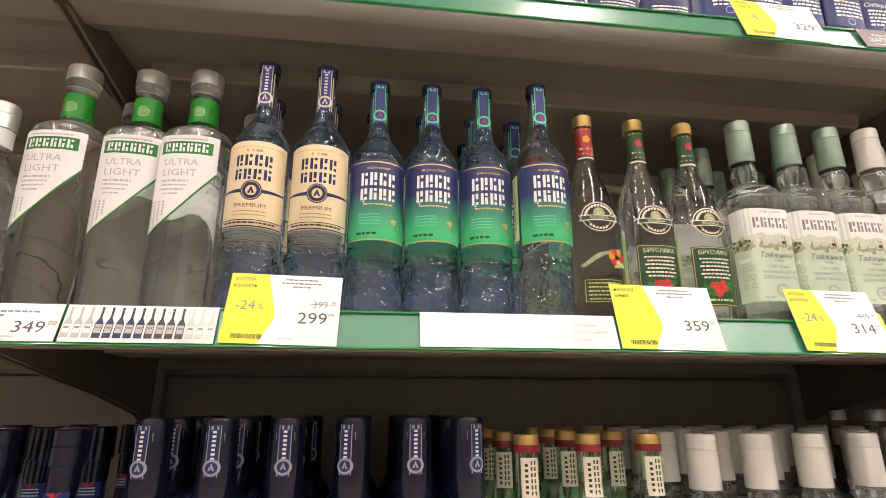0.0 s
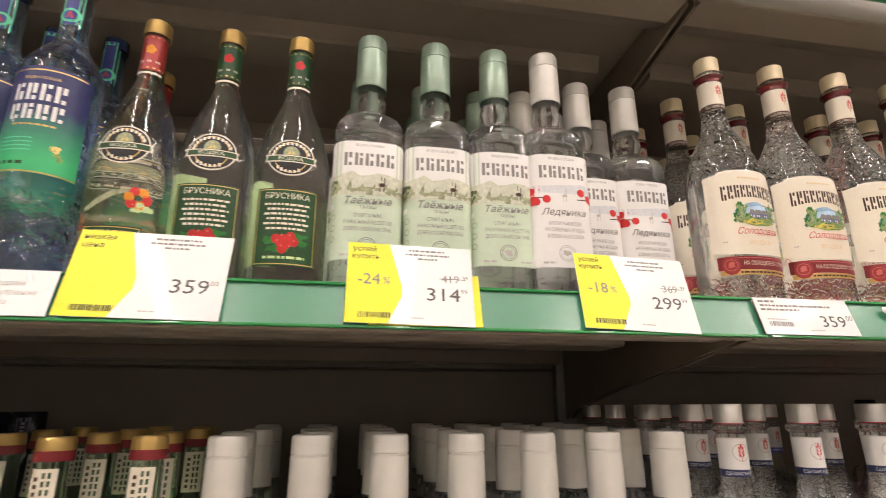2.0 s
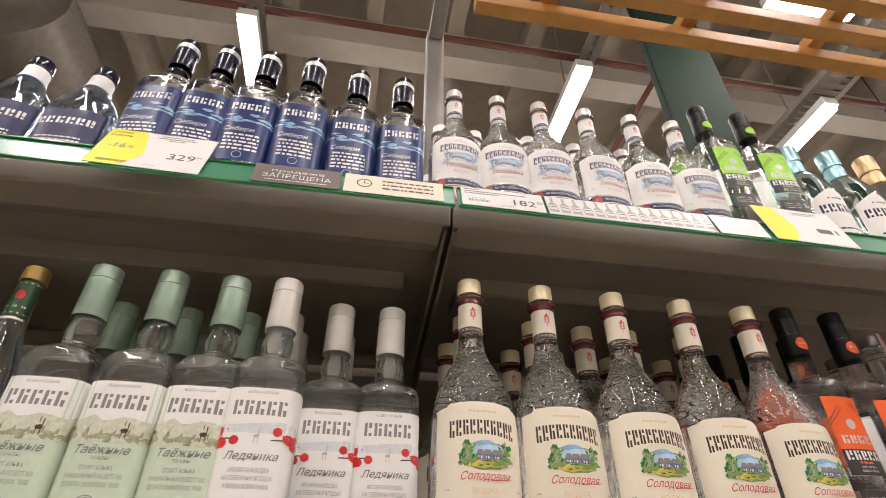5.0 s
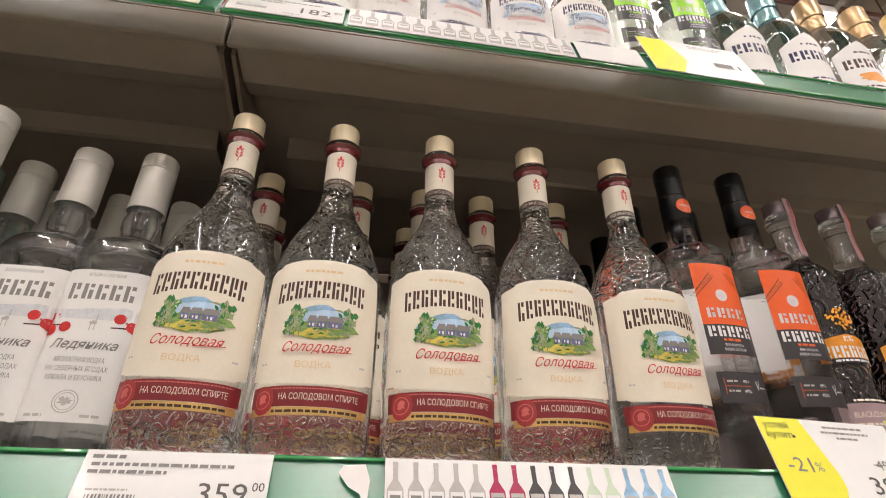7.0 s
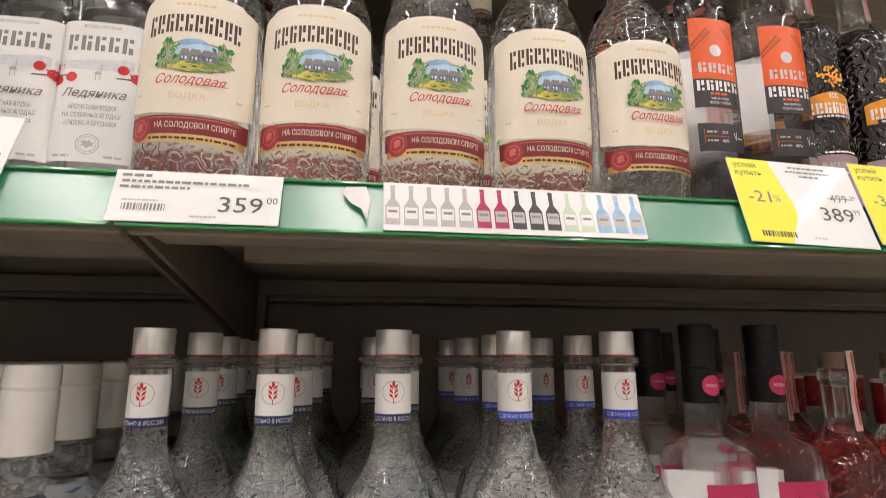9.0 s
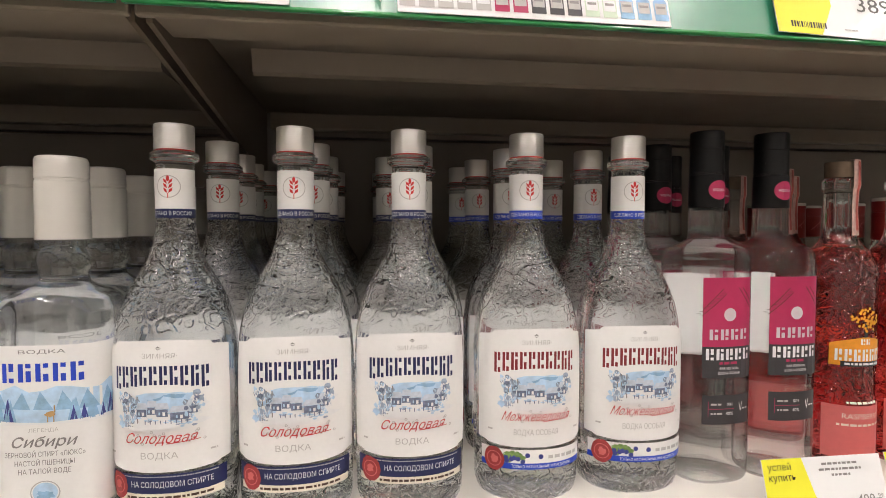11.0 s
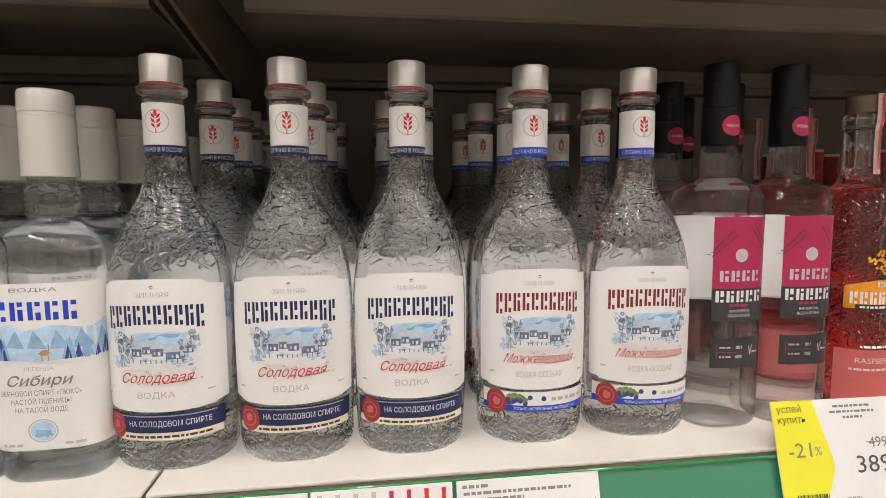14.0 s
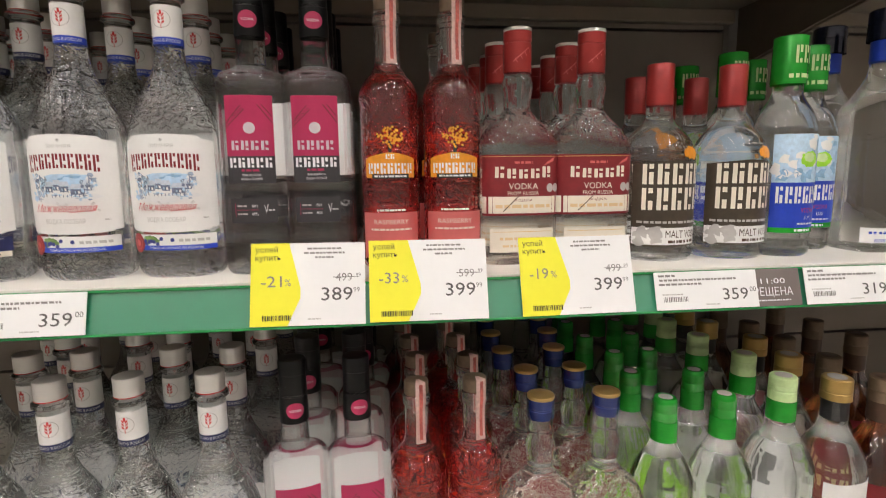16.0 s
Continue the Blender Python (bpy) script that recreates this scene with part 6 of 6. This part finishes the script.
def plain_bottle(form, glass_mat, cap, label_mat, say, cap_say, capr=0.0155, top=0.24, lab=(0.03, 0.11), ink=GREY_INK, hero=None, capz=0.035, name="vodka_bottle", disc=LIGHT_INK, band=None):
    """A simpler bottle: cap, neck band, one label with a name and lines."""
    f = Form(form)
    root = bottle(name, say, f, glass_mat)
    turned(root, "cap", [(top - capz, capr), (top - 0.0175, capr * 0.985), (top - 0.017, capr * 0.955), (top - 0.0155, capr * 0.955), (top - 0.015, capr * 0.985), (top - 0.0015, capr * 0.97), (top, capr * 0.88), (top - 0.0002, capr * 0.3)], cap, cap_say)
    turned(root, "cap_disc", [(top + 0.0003, capr * 0.62), (top + 0.0004, capr * 0.6), (top + 0.0004, 0.001)], disc, "printed disc on the cap")
    neck = f.at(top - capz - 0.012)[0]
    turned(root, "neck_band", [(top - capz - 0.024, f.at(top - capz - 0.024)[0] + 0.0008), (top - capz - 0.012, neck + 0.0009), (top - capz - 0.0005, neck + 0.0008)], band or ink, "printed neck band", False)
    r = f.at((lab[0] + lab[1]) / 2)[0]
    lb = link("label", f.sleeve(r * 1.05, lab[0], lab[1], 0.0004, nu=28), label_mat, root)
    p = Print(f, lb, 0.0006, rnd=int(top * 1000) + int(lab[1] * 1000))
    h = lab[1] - lab[0]
    p.brand(0, lab[0] + h * 0.68, r * 1.7, h * 0.17, 6, ink)
    if hero:
        p.blob(0, lab[0] + h * 0.4, r * 0.5, h * 0.12, hero, 0.25)
    for k in range(3):
        p.dashes(0, lab[0] + h * (0.25 - k * 0.08), r * 1.3, h * 0.035, ink)
    p.done()
    return root


ROUND_240 = [(0.0, 0.031, *C), (0.003, 0.034, *C), (0.009, 0.0352, *C), (0.13, 0.0352, *C), (0.148, 0.0335, *C), (0.164, 0.0265, *C), (0.176, 0.019, *C), (0.186, 0.0148, *C), (0.20, 0.0138, *C), (0.235, 0.0136, *C)]
SMALL_FLASK = [(0.0, 0.030, 3.0, 0.6), (0.003, 0.034, 3.0, 0.6), (0.008, 0.036, 3.0, 0.6), (0.085, 0.038, 3.0, 0.6), (0.11, 0.034, 2.6, 0.65), (0.13, 0.022, 2.1, 0.9), (0.142, 0.0155, *C), (0.15, 0.0135, *C), (0.175, 0.0132, *C)]


AQUA_CAP = mat("aqua_cap", (0.35, 0.62, 0.66), 0.25, 0.5, grain=0.15, scale=90)
GOLD_CAP = mat("amber_gold_cap", (0.62, 0.43, 0.23), 0.3, 0.5, grain=0.15, scale=90)

# ---- stocking the shelves ----
def stock(make, spots, z, wobble=4.0, tall=1.0, wide=1.0):
    """Builds a bottle at the first spot and copies it to the rest; spots are (x, y)."""
    first = make() if callable(make) else make
    rnd = random.Random(int(spots[0][0] * 1000) + int(z * 100))
    for i, (x, y) in enumerate(spots):
        m = pose(x, y, z + 0.0005, 0, 0, rnd.uniform(-wobble, wobble)) @ Matrix.Diagonal((wide, wide, tall, 1))
        if i == 0 and callable(make):
            first.matrix_basis = m
        else:
            ob = copy_thing(first, Matrix())
            ob.matrix_basis = m
    return first


def rows(xs, y, step, n, slip=0.006, seed=1, skip=0):
    """Files of bottles, one behind another."""
    rnd = random.Random(seed)
    spots = []
    for k in range(skip, n):
        for x in xs:
            spots.append((x + (rnd.uniform(-slip, slip) if k else 0), y + k * step + (rnd.uniform(-0.004, 0.004) if k else 0)))
    return spots


# middle shelf
light = stock(light_bottle, [(-0.366, 0.645), (-0.286, 0.646), (-0.217, 0.638), (-0.335, 0.73), (-0.25, 0.74), (-0.175, 0.74)], MID)
premium = stock(lambda: lakes_bottle("premium"), [(-0.139, 0.622), (-0.067, 0.622), (-0.145, 0.71), (-0.066, 0.71)], MID, 3, 1.015)
aurora = stock(lambda: lakes_bottle("aurora"), [(0.001, 0.632), (0.069, 0.63), (0.137, 0.63), (0.206, 0.612)] + rows([0.0, 0.07, 0.138, 0.206], 0.628, 0.082, 3, seed=3, skip=1), MID, 3, 0.985)
burnt = stock(lambda: grade_bottle("burnt"), [(0.275, 0.63), (0.252, 0.725)], MID, 2, 0.995, 0.93)
berry = stock(lambda: grade_bottle("berry"), [(0.349, 0.632), (0.421, 0.632)], MID, 3, 0.995, 0.93)
herbs = stock(lambda: peak_bottle("herbs"), [(0.497, 0.620), (0.567, 0.620), (0.634, 0.620)] + rows([0.49, 0.563, 0.634], 0.626, 0.076, 3, seed=5, skip=1), MID, 3, 0.992)
ledya = stock(lambda: peak_bottle("berry"), [(0.692, 0.615), (0.753, 0.664), (0.815, 0.662), (0.69, 0.695)] + rows([0.69, 0.756, 0.825], 0.668, 0.076, 3, seed=6, skip=1), MID, 3, 0.992)
summer = stock(lambda: village_bottle("summer"), [(0.902, 0.611), (0.991, 0.611), (1.084, 0.611), (1.177, 0.613), (1.267, 0.615)] + rows([0.917, 1.005, 1.08, 1.158, 1.245], 0.618, 0.086, 4, seed=7, skip=1, slip=0.012), MID, 4, 0.996, 0.985)
grape = stock(lambda: modern_bottle("grapefruit"), [(1.342, 0.632), (1.417, 0.632)] + rows([1.34, 1.416], 0.63, 0.08, 4, seed=8, skip=1), MID, 3, 1.03)
currant = stock(lambda: carved_bottle("currant"), [(1.470, 0.636), (1.538, 0.636), (1.607, 0.636)] + rows([1.48, 1.549], 0.636, 0.075, 3, seed=9, skip=1), MID, 4, 1.03)
stock(lambda: plain_bottle([(a, b * 1.12, c, d) for a, b, c, d in ROUND_240], RIPPLED, FOIL_SILVER, LEAF, "clear rippled spirit bottle with a green label", "silver cap", 0.0175, 0.262, (0.03, 0.12), WHITE_INK), [(-0.437, 0.628), (-0.51, 0.63)], MID, 4, 0.93)

# lower shelf, first bay
dark = stock(lambda: lakes_bottle("dark", 0.29), rows([-0.221, -0.154, -0.085, -0.015, 0.052, 0.111], 0.632, 0.08, 4, seed=11), LOW, 25)
stock(lambda: plain_bottle(ROUND_240, DARK_BLUE, FOIL_NAVY, FOIL_BLUE, "dark blue spirit bottle with a blue neck label", "dark blue cap", 0.017, 0.28, (0.205, 0.245), WHITE_INK, RED_INK, band=FOIL_NAVY), rows([-0.44, -0.365, -0.30], 0.63, 0.08, 3, seed=12), LOW)


def green_mark():
    f = Form([(z * 0.272 / 0.283, *r) for z, *r in GRADE_FORM])
    root = bottle("vodka_bottle", "pale green vodka bottle with a cream neck label and gold cap", f, GREEN_GLASS)
    turned(root, "cap", [(0.253, 0.0142), (0.258, 0.0146), (0.2685, 0.0143), (0.271, 0.0130), (0.2708, 0.003)], FOIL_GOLD, "gold cap")
    turned(root, "cap_band", [(0.2525, 0.0149), (0.2605, 0.0149)], MAROON, "brown band under the cap", False)
    nl = link("neck_label", f.sleeve(0.010, 0.206, 0.247, 0.0012), CREAM, root, "cream neck label with dark marks")
    p = Print(f, nl, 0.0015, rnd=3)
    for k in range(6):
        p.rect(0.003, 0.211 + k * 0.0062, 0.0055, 0.0042, DARK_GREEN).rect(-0.004, 0.212 + k * 0.0055, 0.003, 0.003, BROWN_INK)
    p.done()
    return root


stock(green_mark, rows([0.178, 0.251, 0.323], 0.63, 0.082, 4, seed=13, slip=0.012), LOW, 12)
legend = stock(lambda: peak_bottle("legend"), rows([0.387, 0.457, 0.527, 0.598, 0.668, 0.735, 0.803], 0.626, 0.077, 5, seed=14), LOW, 4, 0.95, 1.05)
# lower shelf, second bay
winter = stock(lambda: village_bottle("winter"), rows([0.879, 0.968, 1.057], 0.631, 0.086, 5, seed=15, slip=0.016), LOW, 4, 0.979)
juniper = stock(lambda: village_bottle("juniper"), rows([1.156, 1.247], 0.634, 0.086, 4, seed=19, slip=0.022), LOW, 4, 0.979)
garnet = stock(lambda: modern_bottle("garnet"), rows([1.324, 1.388], 0.638, 0.08, 4, seed=16), LOW, 4, 0.99)
rasp = stock(lambda: carved_bottle("raspberry"), rows([1.462, 1.530], 0.64, 0.076, 3, seed=17), LOW, 4)
sadko = stock(lambda: merchant_bottle(True), rows([1.602, 1.685], 0.642, 0.07, 5, seed=18, slip=0.01), LOW, 3, 0.998)
malt = stock(malt_bottle, rows([1.768, 1.856], 0.645, 0.088, 3, seed=20, slip=0.02), LOW, 3)
nord = stock(northern_bottle, [(1.924, 0.645), (1.99, 0.69), (1.915, 0.735), (1.975, 0.78), (1.905, 0.83)], LOW, 12, 0.995, 0.88)
stock(lambda: plain_bottle([(a * 1.15, b * 1.05, 3.4 if a < 0.15 else 2.0, 1.0) for a, b, c, d in ROUND_240], CLEAR, FOIL_NAVY, PAPER, "tall clear square spirit bottle with navy cap", "navy cap", 0.02, 0.285, (0.012, 0.03), ROYAL), [(2.055, 0.655), (2.055, 0.74), (2.15, 0.66)], LOW)

# bottom shelf
stock(winter, rows([0.96, 1.043, 1.119, 1.193, 1.272], 0.602, 0.086, 5, seed=21, slip=0.02), BOTTOM, 14, 0.985)
stock(garnet, rows([1.354, 1.420], 0.605, 0.08, 5, seed=22), BOTTOM, 10)
stock(rasp, rows([1.484, 1.548], 0.605, 0.078, 5, seed=23), BOTTOM, 10, 0.985)
stock(lambda: merchant_bottle(False), rows([1.622, 1.698], 0.602, 0.078, 6, seed=24, slip=0.012), BOTTOM, 6)
stock(lambda: plain_bottle(ROUND_240, CLEAR, BRIGHT_GREEN, LIME, "clear organic vodka bottle with a bright green cap", "bright green cap", 0.0130, 0.240, (0.03, 0.092), WHITE_INK, WHITE_INK, capz=0.026, band=BRIGHT_GREEN), rows([1.769, 1.841], 0.602, 0.078, 6, seed=25, slip=0.012), BOTTOM, 10)
stock(lambda: plain_bottle([(a * 1.06, b * 1.1, c, d) for a, b, c, d in ROUND_240], CLEAR, PALE_LIME, PAPER, "clear hemp vodka bottle with a pale green cap", "pale green cap", 0.0152, 0.258, (0.03, 0.108), GREY_INK, LIME, capz=0.028, band=BRIGHT_GREEN), rows([1.914], 0.602, 0.08, 6, seed=26, slip=0.012), BOTTOM, 10)
stock(lambda: plain_bottle([(a * 1.04, b * 1.0, 2.6, d) for a, b, c, d in ROUND_240], CLEAR, FOIL_GOLD, PAPER, "clear grain vodka bottle with a gold cap", "gold cap", 0.0168, 0.252, (0.03, 0.135), BLACK_INK, None, capz=0.026), rows([1.984], 0.602, 0.08, 6, seed=27, slip=0.012), BOTTOM, 10)
stock(lambda: plain_bottle(ROUND_240, PLUM, DARK_CORK, MAROON, "brown spirit bottle with a dark red label", "dark brown cap", 0.0155, 0.245, (0.03, 0.12), BEIGE, capz=0.03, disc=BROWN_INK, band=BROWN_INK), rows([2.055, 2.17], 0.61, 0.08, 5, seed=28), BOTTOM, 10)

# top shelf
stock(lambda: plain_bottle(SMALL_FLASK, BLUE_GLASS, FOIL_NAVY, NAVY, "small flat blue flask with a navy label", "dark blue cap", 0.0145, 0.185, (0.02, 0.085), WHITE_INK, capz=0.02), [(0.235, 0.60), (0.318, 0.60), (0.398, 0.603)], TOP, 6, 1.0, 1.05)
night = stock(lambda: peak_bottle("night"), [(0.485, 0.604), (0.543, 0.604), (0.604, 0.604), (0.670, 0.604), (0.739, 0.615), (0.808, 0.618)] + rows([0.49, 0.55, 0.61, 0.675, 0.745, 0.812], 0.61, 0.08, 2, seed=29, skip=1), TOP, 7, 0.955, 0.98)
small = stock(winter, [(0.886, 0.602), (0.954, 0.602), (1.022, 0.602), (1.098, 0.602), (1.176, 0.602), (1.250, 0.602)] + rows([0.875, 0.94, 1.03, 1.11, 1.19], 0.602, 0.075, 2, seed=30, skip=1), TOP, 10, 0.80, 0.85)
stock(lambda: modern_bottle("lime"), [(1.312, 0.606), (1.392, 0.606), (1.32, 0.69)], TOP, 6, 0.96)


def shield_bottle(glass_mat, cap, ink, say, hero=None):
    f = Form([(0.0, 0.033, *C), (0.004, 0.037, *C), (0.012, 0.0385, *C), (0.10, 0.0385, *C), (0.125, 0.036, *C), (0.15, 0.027, *C), (0.165, 0.018, *C), (0.178, 0.0145, *C), (0.215, 0.014, *C)])
    root = bottle("vodka_bottle", say, f, glass_mat)
    turned(root, "cap", cap_rows(0.196, 0.232, 0.0162, 0.002), cap, "metallic cap")
    collar(f, root, "neck_foil", 0.168, 0.195, cap, 0.0005, "foil round the neck")
    lb = link("label", f.sleeve(0.034, 0.02, 0.088, 0.0004, top=lambda t: 0.022 * (1 - abs(t))), PAPER, root, "white pointed shield label")
    p = Print(f, lb, 0.0006, rnd=5)
    p.brand(0, 0.068, 0.056, 0.016, 5, ink)
    if hero:
        p.blob(0, 0.044, 0.016, 0.009, hero, 0.2)
    p.dashes(0, 0.088, 0.022, 0.003, ink).dashes(0, 0.028, 0.04, 0.003, ink)
    p.done()
    return root


stock(lambda: shield_bottle(AQUA, AQUA_CAP, NAVY, "aqua glass vodka bottle with a white pointed label"), [(1.455, 0.606), (1.530, 0.604), (1.47, 0.69)], TOP, 6, 0.95)
stock(lambda: shield_bottle(CLEAR, GOLD_CAP, BROWN_INK, "clear corn spirit bottle with white label, gold cap", AMBER), [(1.603, 0.604), (1.677, 0.604)], TOP, 6, 0.95)
stock(lambda: plain_bottle(ROUND_240, GREEN_GLASS, FOIL_GOLD, CREAM, "pale green spirit bottle with a gold cap", "gold cap", 0.017, 0.24, (0.03, 0.12), BROWN_INK), [(1.752, 0.604), (1.825, 0.604)], TOP, 6, 0.96)
